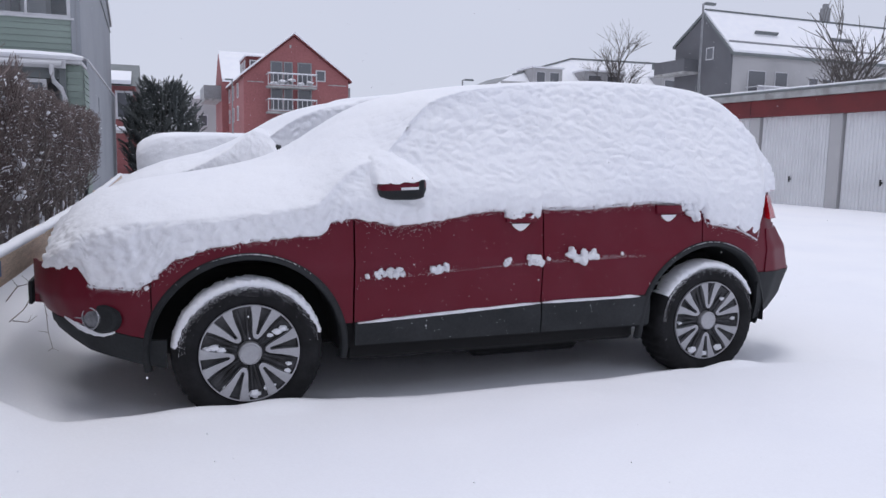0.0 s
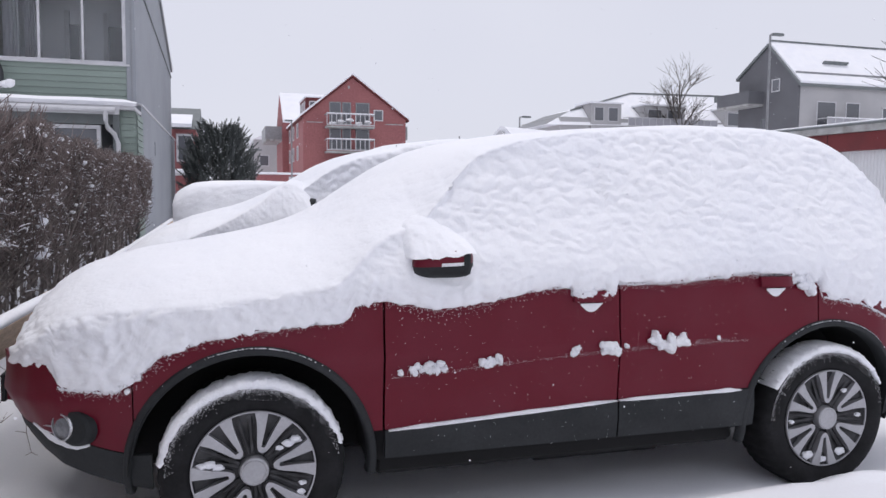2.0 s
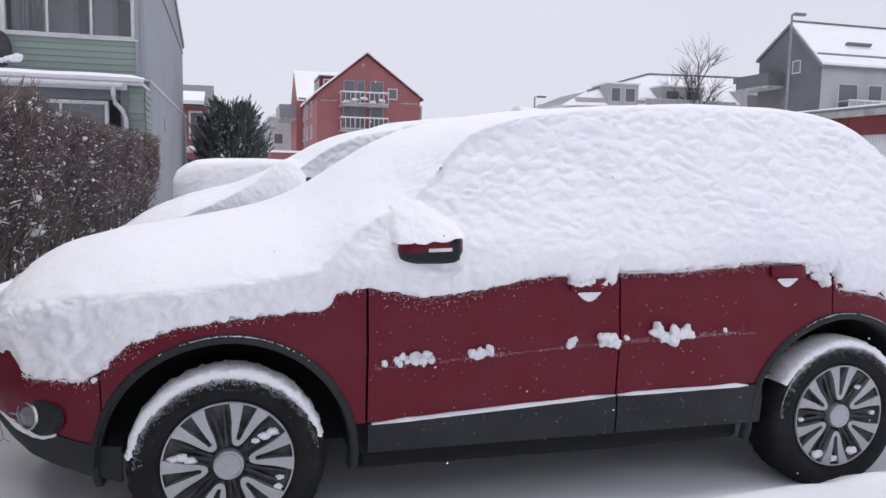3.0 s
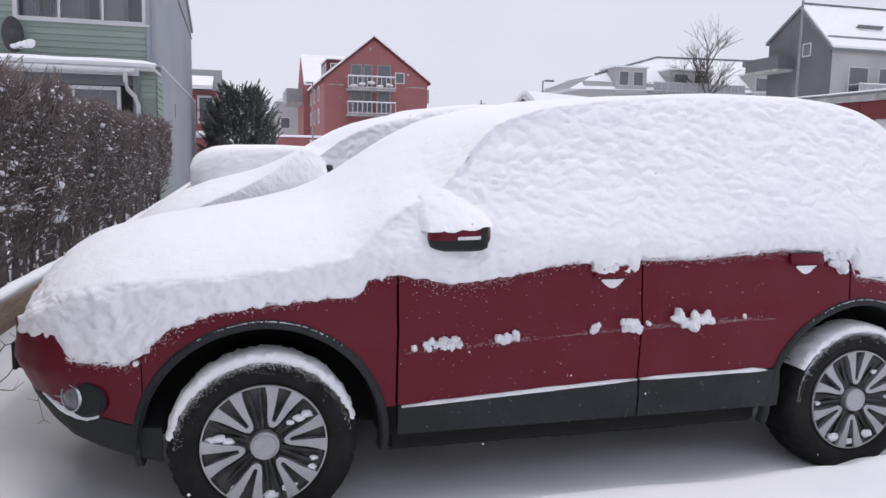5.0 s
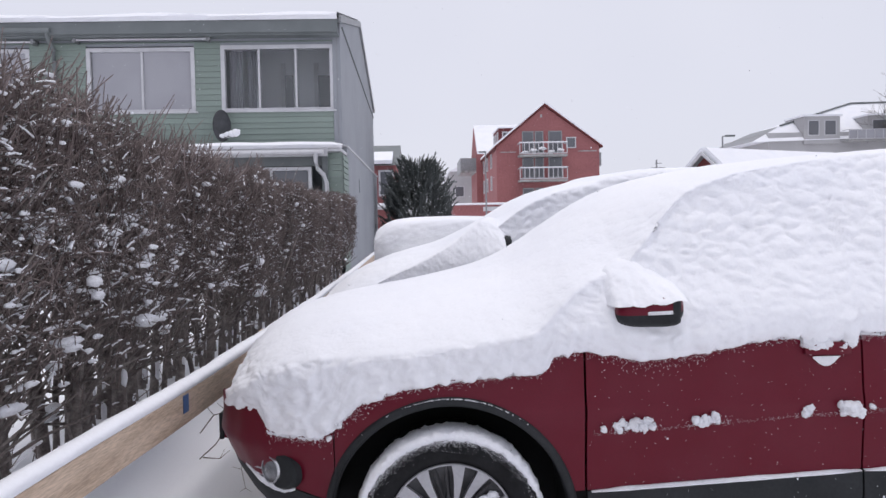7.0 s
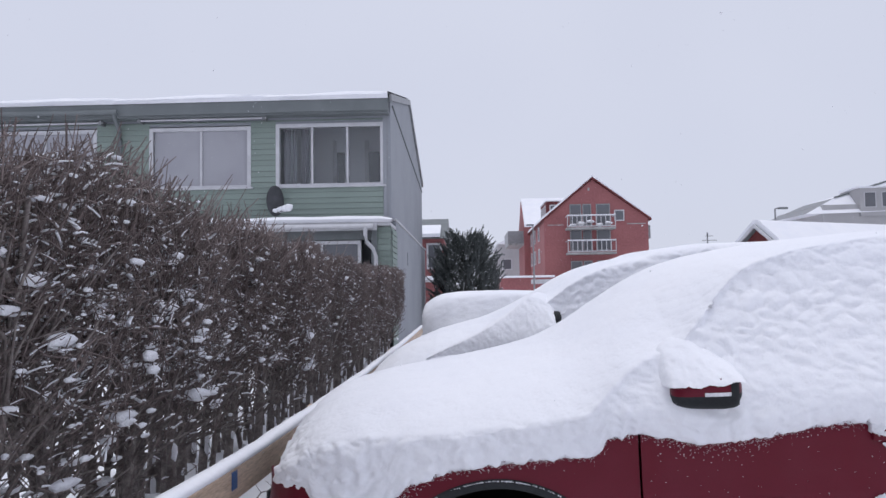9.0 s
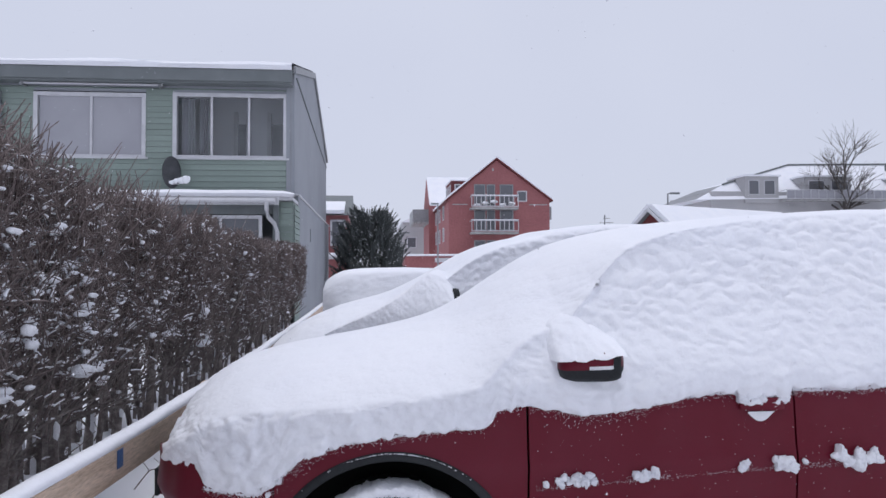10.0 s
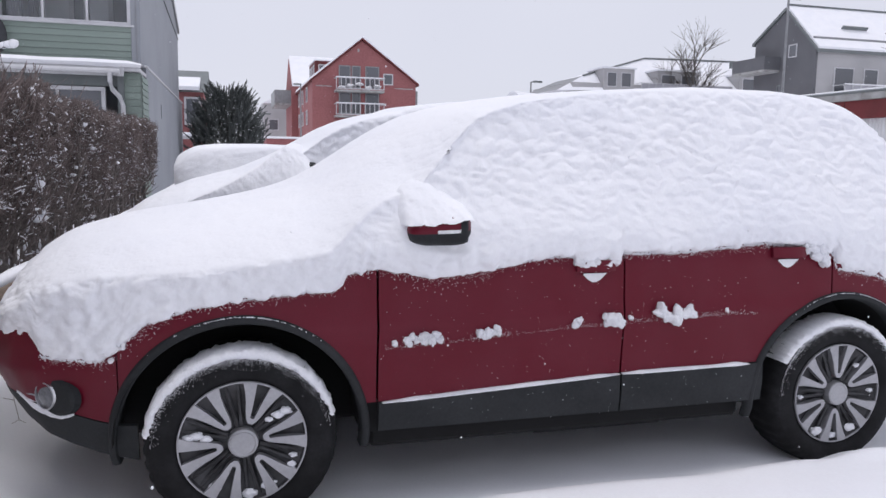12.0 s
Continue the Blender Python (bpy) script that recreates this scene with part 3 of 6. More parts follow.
    out[:, :, 0] = np.where(out[:, :, 0] < 0, out[:, :, 0] * nose, out[:, :, 0])
    out[:, :, 1] += YC
    out += np.array(shift)
    m = a.shape[0]
    verts = out.reshape(-1, 3)
    idx = np.arange(m * n).reshape(m, n)
    f = np.stack([idx[:-1, :-1], idx[1:, :-1], idx[1:, 1:], idx[:-1, 1:]], -1).reshape(-1, 4)
    caps = []
    for r in (0, m - 1):
        h = n // 2
        for k in range(h - 1):
            caps.append((idx[r, k], idx[r, k + 1], idx[r, n - 2 - k], idx[r, n - 1 - k]) if r == 0 else (idx[r, n - 1 - k], idx[r, n - 2 - k], idx[r, k + 1], idx[r, k]))
    return raw_mesh("snow_cover", verts, np.concatenate([f, np.array(caps)]))


def mirror_parts(car, paint, inner, outer, side=-1):
    """A folded door mirror: painted shell above, black shell below, clear indicator at the tip, foot on the door."""
    a, b = Vector(inner), Vector(outer)
    u = (b - a).normalized()
    nrm = Vector((u.y, -u.x, 0)) * (1 if side < 0 else -1)
    if nrm.y * side < 0:
        nrm = -nrm
    prof = [(0.0, 1.0), (0.35, 0.93), (0.70, 0.72), (0.93, 0.38), (1.0, 0.02), (0.98, -0.18), (0.94, -0.38), (0.72, -0.72), (0.38, -0.95), (0.0, -1.0)]
    outer_rows, inner_rows = [], []
    for i in range(19):
        t = i / 18
        c = a + (b - a) * t
        f = (1 - abs(2 * t - 1) ** 5) ** 0.5
        h, d = 0.066 * (0.30 + 0.70 * f) * (0.88 + 0.12 * t), 0.085 * (0.35 + 0.65 * f)
        outer_rows.append([tuple(c + nrm * d * p + Vector((0, 0, h * q))) for p, q in prof])
        inner_rows.append([tuple(c + nrm * d * p * 0.8 + Vector((0, 0, h * q * 0.85))) for p, q in prof])
    m = part("door_mirror", Shape().slab([r[:6] for r in outer_rows], [r[:6] for r in inner_rows]), paint, car, "folded door mirror with a painted shell", smooth=60)
    part("lower_shell", Shape().slab([r[5:] for r in outer_rows], [r[5:] for r in inner_rows]), TRIM, m, "black plastic lower shell", smooth=60)
    strip = [[tuple(Vector(p) + nrm * 0.003) for p in r[4:6]] for r in outer_rows[9:17]]
    part("indicator", Shape().slab(strip, [[tuple(Vector(p) - nrm * 0.008) for p in r] for r in strip]), INDICATOR, m, "clear indicator strip", smooth=60)
    tip = [[tuple(Vector(p) + u * 0.004 + nrm * 0.002) for p in r] for r in outer_rows[15:18]]
    part("edge_frame", Shape().slab(tip, [[tuple(Vector(p) - nrm * 0.01) for p in r] for r in tip]), TRIM, m, "black edge frame", smooth=60)
    back = Shape().slab([[tuple(a + (b - a) * (0.04 + 0.92 * i / 6) + Vector((0, 0, q))) for q in (-0.055, 0.055)] for i in range(7)], [[tuple(a + (b - a) * (0.04 + 0.92 * i / 6) - nrm * 0.012 + Vector((0, 0, q))) for q in (-0.055, 0.055)] for i in range(7)])
    part("mirror_glass", back, CHROME, m)
    part("mirror_foot", Shape().tube([tuple(a - nrm * 0.10 + Vector((0, 0, -0.06))), tuple(a + u * 0.04 + Vector((0, 0, -0.05)))], [0.045, 0.032], 10), TRIM, m)
    return m


car = thing("car", "dark red compact SUV with black cladding, buried under thick snow", "car")
build_body(car, PAINT)
for cx, spin in ((0.0, 10.0), (2.604, 28.0)):
    for side in (-1, 1):
        build_wheel(car, cx, side, spin)
mirror_parts(car, PAINT, (0.605, 0.025, 1.098), (0.832, -0.045, 1.112))
mirror_parts(car, PAINT, (0.585, 2 * YC - 0.03, 1.098), (0.832, 2 * YC + 0.045, 1.112), 1)
part("cabin", snow_cover((TOP_X[0], [z - 0.11 for z in TOP_X[1]]), ([-1, 4], [0.93, 0.98]), 0.08, 40, lumps=0, width=0.92, x_start=-0.45, x_end=3.25), PAINT, car, "painted bonnet and roof beneath the snow")
plate = Shape().box(-0.985, YC - 0.27, 0.50, -0.965, YC + 0.27, 0.615)
part("number_plate", plate, TRIM, car, "dark number plate holder seen edge-on", bevel=0.004)


def fog_lamp(car, x, z, side):
    y = YC + side * half_width(x, z)
    m = pose(x, y, z, 0, 0, -42 if side < 0 else 222)
    pod = Shape().lathe([(0.0, -0.004), (0.062, -0.004), (0.072, 0.006), (0.075, 0.03)], (0.03, 0, 0), 32)
    pod.v = [((px - 0.0) * 1.35, py, pz * 0.95) for px, py, pz in pod.v]
    lamp = part("fog_lamp", moved(pod, m), TRIM, car, "fog lamp in a black recess")
    bezel = Shape().lathe([(0.044, -0.002), (0.046, -0.012), (0.051, -0.012), (0.055, 0.0)], (0, 0, 0), 32, close=True)
    part("bezel", moved(bezel, m), CHROME, lamp, "chrome ring")
    lens = Shape().lathe([(0.0, -0.012), (0.025, -0.011), (0.044, -0.004)], (0, 0, 0), 28)
    part("lens", moved(lens, m), FOGGLASS, lamp, "round clear lens")
    slat = Shape().box(-0.10, -0.008, 0.012, -0.045, 0.004, 0.018).box(-0.10, -0.008, -0.008, -0.045, 0.004, -0.002)
    part("grille_slat", moved(slat, m), CHROME, lamp)
    n = 40
    drift = []
    for k in range(n + 1):
        t = k / n
        px = x - 0.125 + 0.22 * t
        pz = z + float(np.interp(t, [0, 0.25, 0.5, 0.8, 1.0], [-0.012, -0.045, -0.068, -0.074, -0.062]))
        h = 0.022 * math.sin(math.pi * (0.04 + 0.92 * t)) ** 0.6 * (1 + 0.4 * noise.noise(Vector((t * 9, side, 0))))
        drift.append([on_side(px, pz + h * b, o, side) for b, o in ((-0.8, -0.004), (-0.7, 0.004), (-0.1, 0.010), (0.6, 0.006), (1.0, -0.004))])
    fill = Shape().grid(drift)
    part("snow_shelf", fill, SNOW_CLOD, lamp, "snow lying along the lower lip")


for s in (-1, 1):
    fog_lamp(car, -0.672, 0.505, s)

def end_panel(x_mid, bow, z0, z1, width, thick=0.03):
    """A panel across the car's end, bowed in plan."""
    def sheet(d):
        return [[(x_mid - bow * (k / 8 - 1) ** 2 + d, YC + width * (k / 8 - 1), z0 + (z1 - z0) * j / 6) for j in range(7)] for k in range(17)]
    return Shape().slab(sheet(0.0), sheet(-thick))


part("tailgate", end_panel(3.30, 0.20, 0.62, 1.06, 0.70), PAINT, car, smooth=50)
part("rear_skirt", end_panel(3.38, 0.22, 0.36, 0.615, 0.72), TRIM, car, "black plastic skirt", smooth=50)
part("grille", end_panel(-0.88, -0.10, 0.53, 0.72, 0.40), TRIM, car, "dark front grille", smooth=50)

car_snow = part("snow_cover", snow_cover(TOP_X, EDGE_X, 0.0105, 200, ledge=0.024, nose=0.955), SNOW)
tagged(car_snow, "thick smooth fresh snow lying over the whole red car", "snow")


def snow_line(x0, x1, seed, thick=0.008):
    """A thin ledge of snow along the top of the cladding."""
    n = 60
    rows = []
    for i in range(n + 1):
        x = x0 + (x1 - x0) * i / n
        t = thick * (0.75 + 0.5 * noise.noise(Vector((x * 6, seed, 0)))) * min(1, 6 * i / n + 0.2, 8 * (n - i) / n + 0.2)
        rows.append([on_side(x, sill_top(x) - 0.005 + dz * t, o) for o, dz in ((-0.005, 1.6), (0.010, 1.5), (0.017, 0.4), (0.014, -0.6), (-0.005, -0.6))])
    return Shape().grid(rows)


part("snow_ledge", snow_line(0.51, 1.507, 1.0), SNOW_CLOD, car, "thin ledge of snow on the cladding")
part("snow_ledge", snow_line(1.517, 2.13, 2.0), SNOW_CLOD, car, "thin ledge of snow on the cladding")

# clods that stick to the crease of the doors
for i, (x0, x1, big, count) in enumerate(((0.545, 0.565, 0.016, 1), (0.60, 0.745, 0.030, 6), (0.885, 0.98, 0.028, 4), (1.285, 1.312, 0.027, 2), (1.415, 1.50, 0.034, 4), (1.53, 1.545, 0.016, 1), (1.645, 1.84, 0.042, 6), (1.985, 2.0, 0.016, 1))):
    z_mid = float(np.interp((x0 + x1) / 2, [0.55, 1.3, 2.0], [0.672, 0.722, 0.745]))
    for k in range(count):
        x = x0 + (x1 - x0) * (k + 0.5) / count
        s = big * (0.50 + 0.45 * random.random())
        z = z_mid + big * 0.5 * (random.random() - 0.4)
        sh = Shape()
        for b in range(4):
            off = [random.uniform(-0.6, 0.6) * s for _ in range(2)]
            clod(sh, on_side(x + off[0], z + off[1], 0.002 + 0.45 * s * random.random()), (s * random.uniform(0.4, 0.75), s * random.uniform(0.5, 0.8), s * random.uniform(0.45, 0.75)), i * 31 + k * 5 + b, 0.5, 9, 12)
        tagged(part("snow_clod", sh, SNOW_CLOD, smooth=60), "small clod of snow stuck to the red door", "snow", group="clods on the doors")
for i, (x, z, s) in enumerate(((-0.445, 0.665, 0.018), (-0.405, 0.70, 0.013), (1.345, 0.985, 0.05), (1.40, 1.0, 0.055), (1.45, 0.985, 0.045), (2.40, 1.01, 0.03), (2.455, 0.975, 0.045), (2.50, 0.99, 0.04))):
    for k in range(4):
        sh = clod(Shape(), on_side(x + 0.8 * s * random.uniform(-1, 1), z + 0.8 * s * random.uniform(-1, 1), 0.014), (s * random.uniform(0.4, 0.7), s * 0.5, s * random.uniform(0.4, 0.7)), 80 + i * 5 + k, 0.55)
        tagged(part("snow_clod", sh, SNOW_CLOD, smooth=60), "small clod of snow stuck to the red car", "snow", group="clods on the doors")


def tyre_snow(cx, a0, a1, seed):
    """A crescent of driven snow over the top of a tyre."""
    rows = []
    n = 200
    for i in range(n + 1):
        t = i / n
        a = radians(a0 + (a1 - a0) * t)
        f = math.sin(math.pi * t) ** 0.5
        f *= 1 + 0.35 * noise.noise(Vector((t * 14, seed, 0)))
        row = []
        for r, y in ((0.328 - 0.016 * f, -0.004), (0.330 - 0.013 * f, -0.011), (0.333 - 0.008 * f, -0.0115), (0.338, -0.007), (0.342 + 0.002 * f, 0.006), (0.345 + 0.003 * f, 0.025), (0.347 + 0.003 * f, 0.06), (0.347 + 0.003 * f, 0.10), (0.340, 0.14)):
            r += 0.007 * noise.noise(Vector((t * 40, y * 30, seed + r * 50))) + 0.006 * noise.noise(Vector((t * 95, y * 60, seed)))
            row.append((cx + r * math.cos(a), y + 0.001, HUB + r * math.sin(a)))
        rows.append(row)
    return Shape().grid(rows)


for cx, a0, a1 in ((0.0, 172, 14), (2.604, 152, 26)):
    tagged(part("tyre_snow", tyre_snow(cx, a0, a1, cx), SNOW_CLOD, smooth=60), "crescent of driven snow on top of a tyre", "snow", group="snow on the tyres")



def crumbs(spots, name, label):
    """Many loose crumbs of snow as one object."""
    oct_v = np.array([(1, 0, 0), (-1, 0, 0), (0, 1, 0), (0, -1, 0), (0, 0, 1), (0, 0, -1)], dtype=float)
    oct_f = np.array([(0, 2, 4), (2, 1, 4), (1, 3, 4), (3, 0, 4), (2, 0, 5), (1, 2, 5), (3, 1, 5), (0, 3, 5)])
    c = np.array([p for p, _ in spots])
    r = np.array([q for _, q in spots])
    v = (oct_v[None] * r[:, None, None] * np.random.uniform(0.7, 1.4, (len(r), 6, 1)) + c[:, None]).reshape(-1, 3)
    f = (oct_f[None] + (np.arange(len(r)) * 6)[:, None, None]).reshape(-1, 3)
    return tagged(part(name, raw_mesh(name, v, f, False), SNOW_CLOD), label, "snow", kind="stuff")


spots = []
for k in range(5200):
    x = random.uniform(-0.72, 3.0)
    drop = random.expovariate(1 / 0.008) * (2.2 if 0.55 < x < 0.95 or -0.5 < x < -0.3 else 1.0)
    z = soft_interp(x, EDGE_X, 0.012) + 0.010 - drop
    if z > max(arch_top(x), sill_top(x)) + 0.02:
        spots.append((on_side(x * 0.955 if x < 0 else x, z, 0.001), random.uniform(0.0007, 0.0020) * (2.4 if drop < 0.008 else 1.0)))
for k in range(360):
    x = random.choice((0.62, 0.72, 0.9, 1.0, 1.3, 1.47, 1.6, 1.75, 1.9, 2.0)) + random.gauss(0, 0.035)
    z = float(np.interp(x, [0.55, 1.3, 2.0], [0.665, 0.712, 0.738])) + random.gauss(-0.004, 0.006)
    spots.append((on_side(x, z, 0.001), random.uniform(0.0007, 0.0018)))
for k in range(900):
    x = random.uniform(0.52, 2.15)
    spots.append((on_side(x, float(np.interp(x, [0.55, 1.3, 2.0], [0.655, 0.702, 0.728])) + random.gauss(0, 0.0035), 0.0005), random.uniform(0.0005, 0.0012)))
for k in range(260):
    spots.append((on_side(random.uniform(0.5, 2.1), random.uniform(0.33, 0.9), 0.011), random.uniform(0.0008, 0.0018)))
crumbs(spots, "snow_crumbs", "fine crumbs of snow sticking to the red doors")
spots = []
for c in ARCHES:
    for k in range(2200):
        a = radians(random.gauss(100, 38))
        r = 0.318 - random.expovariate(1 / 0.008)
        if 8 < math.degrees(a) < 178 and r > 0.262:
            spots.append(((c + r * math.cos(a), -0.0095, HUB + r * math.sin(a)), random.uniform(0.0006, 0.0017)))
    for k in range(160):
        a = radians(random.gauss(88, 16))
        spots.append((on_side(c + 0.460 * math.cos(a), HUB + 0.460 * math.sin(a), 0.006 + 0.006 * random.random()), random.uniform(0.0014, 0.0035)))
crumbs(spots, "arch_snow", "fine snow on the tyre walls and the arch trims")
for k, (a, r, s1) in enumerate(((172, 0.13, 0.017), (168, 0.165, 0.02), (171, 0.19, 0.016), (40, 0.12, 0.012), (37, 0.155, 0.017), (35, 0.185, 0.018), (-62, 0.195, 0.022), (-84, 0.20, 0.022), (-122, 0.195, 0.02), (-20, 0.19, 0.012), (-30, 0.2, 0.014), (205, 0.2, 0.012))):
    bit = clod(Shape(), (r * math.cos(radians(a)), 0.012, HUB + r * math.sin(radians(a))), (s1 * 1.3, 0.012, s1 * 0.8), 40 + k, 0.45, 8, 12)
    part("hub_snow", bit, SNOW_CLOD, car, "snow caught between the spokes", smooth=60)
for k, (a, r, s1) in enumerate(((-60, 0.195, 0.024), (-118, 0.195, 0.024), (-92, 0.2, 0.018), (50, 0.16, 0.012), (0, 0.19, 0.012), (-178, 0.19, 0.012))):
    bit = clod(Shape(), (2.604 + r * math.cos(radians(a)), 0.012, HUB + r * math.sin(radians(a))), (s1 * 1.2, 0.012, s1 * 0.8), 60 + k, 0.45, 8, 12)
    part("hub_snow", bit, SNOW_CLOD, car, "snow caught between the spokes", smooth=60)

# flakes in the air, as they hang at one moment
spots = []
while len(spots) < 4200:
    p = (random.uniform(-5, 9), random.uniform(-2.6, 9), random.uniform(0.15, 5.5))
    if math.dist(p, (-0.1, -2.9, 1.4)) > 1.3 and not (-1.1 < p[0] < 3.6 and 0.0 < p[1] < 1.8 and p[2] < 1.8):
        spots.append((p, random.uniform(0.0014, 0.0034)))
crumbs(spots, "falling_snow", "sparse white snowflakes hanging in the air")

def mirror_wedge(shift, crest_line, rise, foot_z, label):
    """Snow banked between a folded mirror and the pillar: a leaning face with a crest that runs up to the windscreen."""
    rows = []
    xa, xb = crest_line[0][0], crest_line[0][-1]
    n, m = int((xb - xa) / 0.0065), 26
    for i in range(n + 1):
        x = xa + (xb - xa) * i / n
        grown = smoothstep(xa, xa + rise, x) * smoothstep(xb + 0.003, xb - 0.022, x)
        crest = soft_interp(x, crest_line, 0.012)
        y_flank = YC - float(np.interp(crest, *SNOW_Z)) + 0.03
        y_front = float(np.interp(x, [0.30, 0.60, 0.85], [-0.02, -0.066, -0.128]))
        foot = float(np.interp(x, *foot_z)) + 0.010 * noise.noise(Vector((x * 26, 1, shift[1]))) + 0.006 * noise.noise(Vector((x * 80, 4, 0)))
        row = [(x, 0.04, foot + 0.01)]
        for j in range(m + 1):
            q = j / m
            bulge = 0.012 * math.sin(math.pi * q) ** 0.7
            p = Vector((x, y_front + (y_flank - y_front) * q - bulge, foot + (crest - foot) * q ** 0.9))
            p.y += (1 - grown) * (y_flank + 0.02 - p.y)
            k = 0.010 * abs(noise.noise(Vector((p.x * 26 + p.z * 14, p.y * 8, p.z * 16)))) + 0.003 * noise.noise(p * 70)
            row.append((p.x, p.y - k, p.z + 0.3 * k))
        row.append((x + 0.02, y_flank + 0.08, crest + 0.022))
        row.append((x + 0.06, y_flank + 0.22, crest + 0.03))
        rows.append([(px + shift[0], py + shift[1], pz + shift[2]) for px, py, pz in row])
    return tagged(part("snow_wedge", Shape().grid(rows), SNOW, smooth=80), label, "snow")


mirror_wedge((0, 0, 0), ([0.545, 0.58, 0.63, 0.68, 0.73, 0.79, 0.842], [1.20, 1.250, 1.275, 1.285, 1.25, 1.215, 1.185]), 0.05, ([0.54, 0.70, 0.85], [1.120, 1.124, 1.150]),
             "wedge of snow piled on the folded door mirror")

# ---- the two cars beyond ----
def far_car(name, label, paint, dx, dy, top, turned):
    c = thing(name, label, "car", (0, 0, 0))
    sh = snow_cover(top, ([-1, 4], [0.80, 0.85]), 0.09, 36, lumps=0, width=0.94, x_start=-0.85, x_end=3.2, nose=0.6)
    body = part("body", sh, paint, c, "painted body under the snow")
    low = Shape().box(-0.50, YC - 0.84, 0.22, 3.25, YC + 0.84, 0.84)
    part("lower_body", low, paint, c, bevel=0.12)
    for cx in ARCHES:
        for side in (-1, 1):
            w = Shape().lathe([(0.0, 0.0), (0.2, 0.0), (0.225, -0.01), (0.3, -0.015), (0.335, 0.01), (0.335, 0.2), (0.2, 0.21), (0.0, 0.21)], (cx, 0, HUB), 40)
            w.v = [(x, YC + side * (0.885 - y), z) for x, y, z in w.v]
            part("wheel", w, RUBBER, c, "winter tyre")
    for side in (-1, 1):
        mirror_parts(c, TRIM, (0.64, YC + side * 0.80, 1.25), (0.872, YC + side * 0.855, 1.262), side)
    if turned:
        c.matrix_basis = pose(dx, dy, 0, 0, 0, 180)
    else:
        c.matrix_basis = pose(dx, dy, 0)
    return c


TOP_2 = ([x + (0.17 if 0.1 < x < 1.3 else 0.0) for x in TOP_X[0]], [0.60, 0.68, 0.78, 0.87, 0.94, 1.03, 1.10, 1.175, 1.255, 1.30, 1.345, 1.40, 1.48, 1.575, 1.64, 1.68, 1.715, 1.75, 1.80, 1.81, 1.80, 1.78, 1.73, 1.66, 1.50, 1.26, 1.05])
far_car("parked_car", "grey car parked beside, completely covered in snow", GREYPAINT, -0.33, 2.5, (TOP_2[0], [z - 0.1 for z in TOP_2[1]]), False)
EDGE_2 = ([-1, -0.7, 0.3, 1.5, 3, 4], [0.66, 0.66, 0.86, 0.95, 0.9, 0.9])
tagged(part("snow_cover", snow_cover(TOP_2, EDGE_2, 0.016, 130, shift=(-0.33, 2.5, 0), lumps=1.35, nose=0.62, ledge=0.014, sweep=0.3, flare=(SNOW_Z[0], [0.893, 0.896, 0.905, 0.905, 0.895, 0.862, 0.815, 0.775, 0.745, 0.70])), SNOW), "thick smooth snow over the grey parked car", "snow")
TOP_3 = ([-0.97, -0.9, -0.8, -0.6, -0.2, 0.3, 0.6, 0.9, 1.2, 1.7, 2.4, 2.9, 3.1, 3.25, 3.4, 3.5, 3.6], [0.66, 0.8, 0.92, 1.0, 1.06, 1.12, 1.28, 1.38, 1.43, 1.46, 1.48, 1.47, 1.45, 1.38, 1.20, 1.06, 0.93])
far_car("parked_car", "pale hatchback backed up to the fence under deep snow", WHITEPAINT, 2.72, 5.0 + 2 * YC, (TOP_3[0], [z - 0.12 for z in TOP_3[1]]), True)
cover3 = part("snow_cover", snow_cover(TOP_3, EDGE_2, 0.03, 70, lumps=0.8), SNOW)
cover3.matrix_basis = pose(2.72, 5.0 + 2 * YC, 0, 0, 0, 180)
tagged(cover3, "thick rounded snow over the pale hatchback", "snow")
mirror_wedge((-0.34, 2.50, 0.15), ([-0.05, 0.3, 0.5, 0.6, 0.68, 0.74, 0.80, 0.845], [0.86, 1.02, 1.14, 1.225, 1.275, 1.26, 1.215, 1.17]), 0.5, ([-0.05, 0.5, 0.75, 0.845], [0.75, 0.95, 1.03, 1.09]),
             "wedge of snow on the mirror of the grey car")

# ---- fence ----
fence = thing("fence", "low fence of raw horizontal boards topped with snow", "fence", (-1.13, 0, 0), kind="")
FENCE_BEND = ([-4.6, -0.28, 0.4, 1.8, 4.3, 8.3, 15.0], [-0.15, -0.03, 0.035, 0.08, 0.105, 0.10, 0.05])


def along_fence(shape):
    """The fence bends a little along its length."""
    shape.v = [(x + soft_interp(y, FENCE_BEND, 0.4), y, z - 0.035) for x, y, z in shape.v]
    return shape


def board_shape(x0, x1, y0, y1, z0, z1):
    n = 12
    sheet = lambda x: [[(x, y0 + (y1 - y0) * i / n, z) for z in (z0, z1)] for i in range(n + 1)]
    return along_fence(Shape().slab(sheet(x0), sheet(x1)))


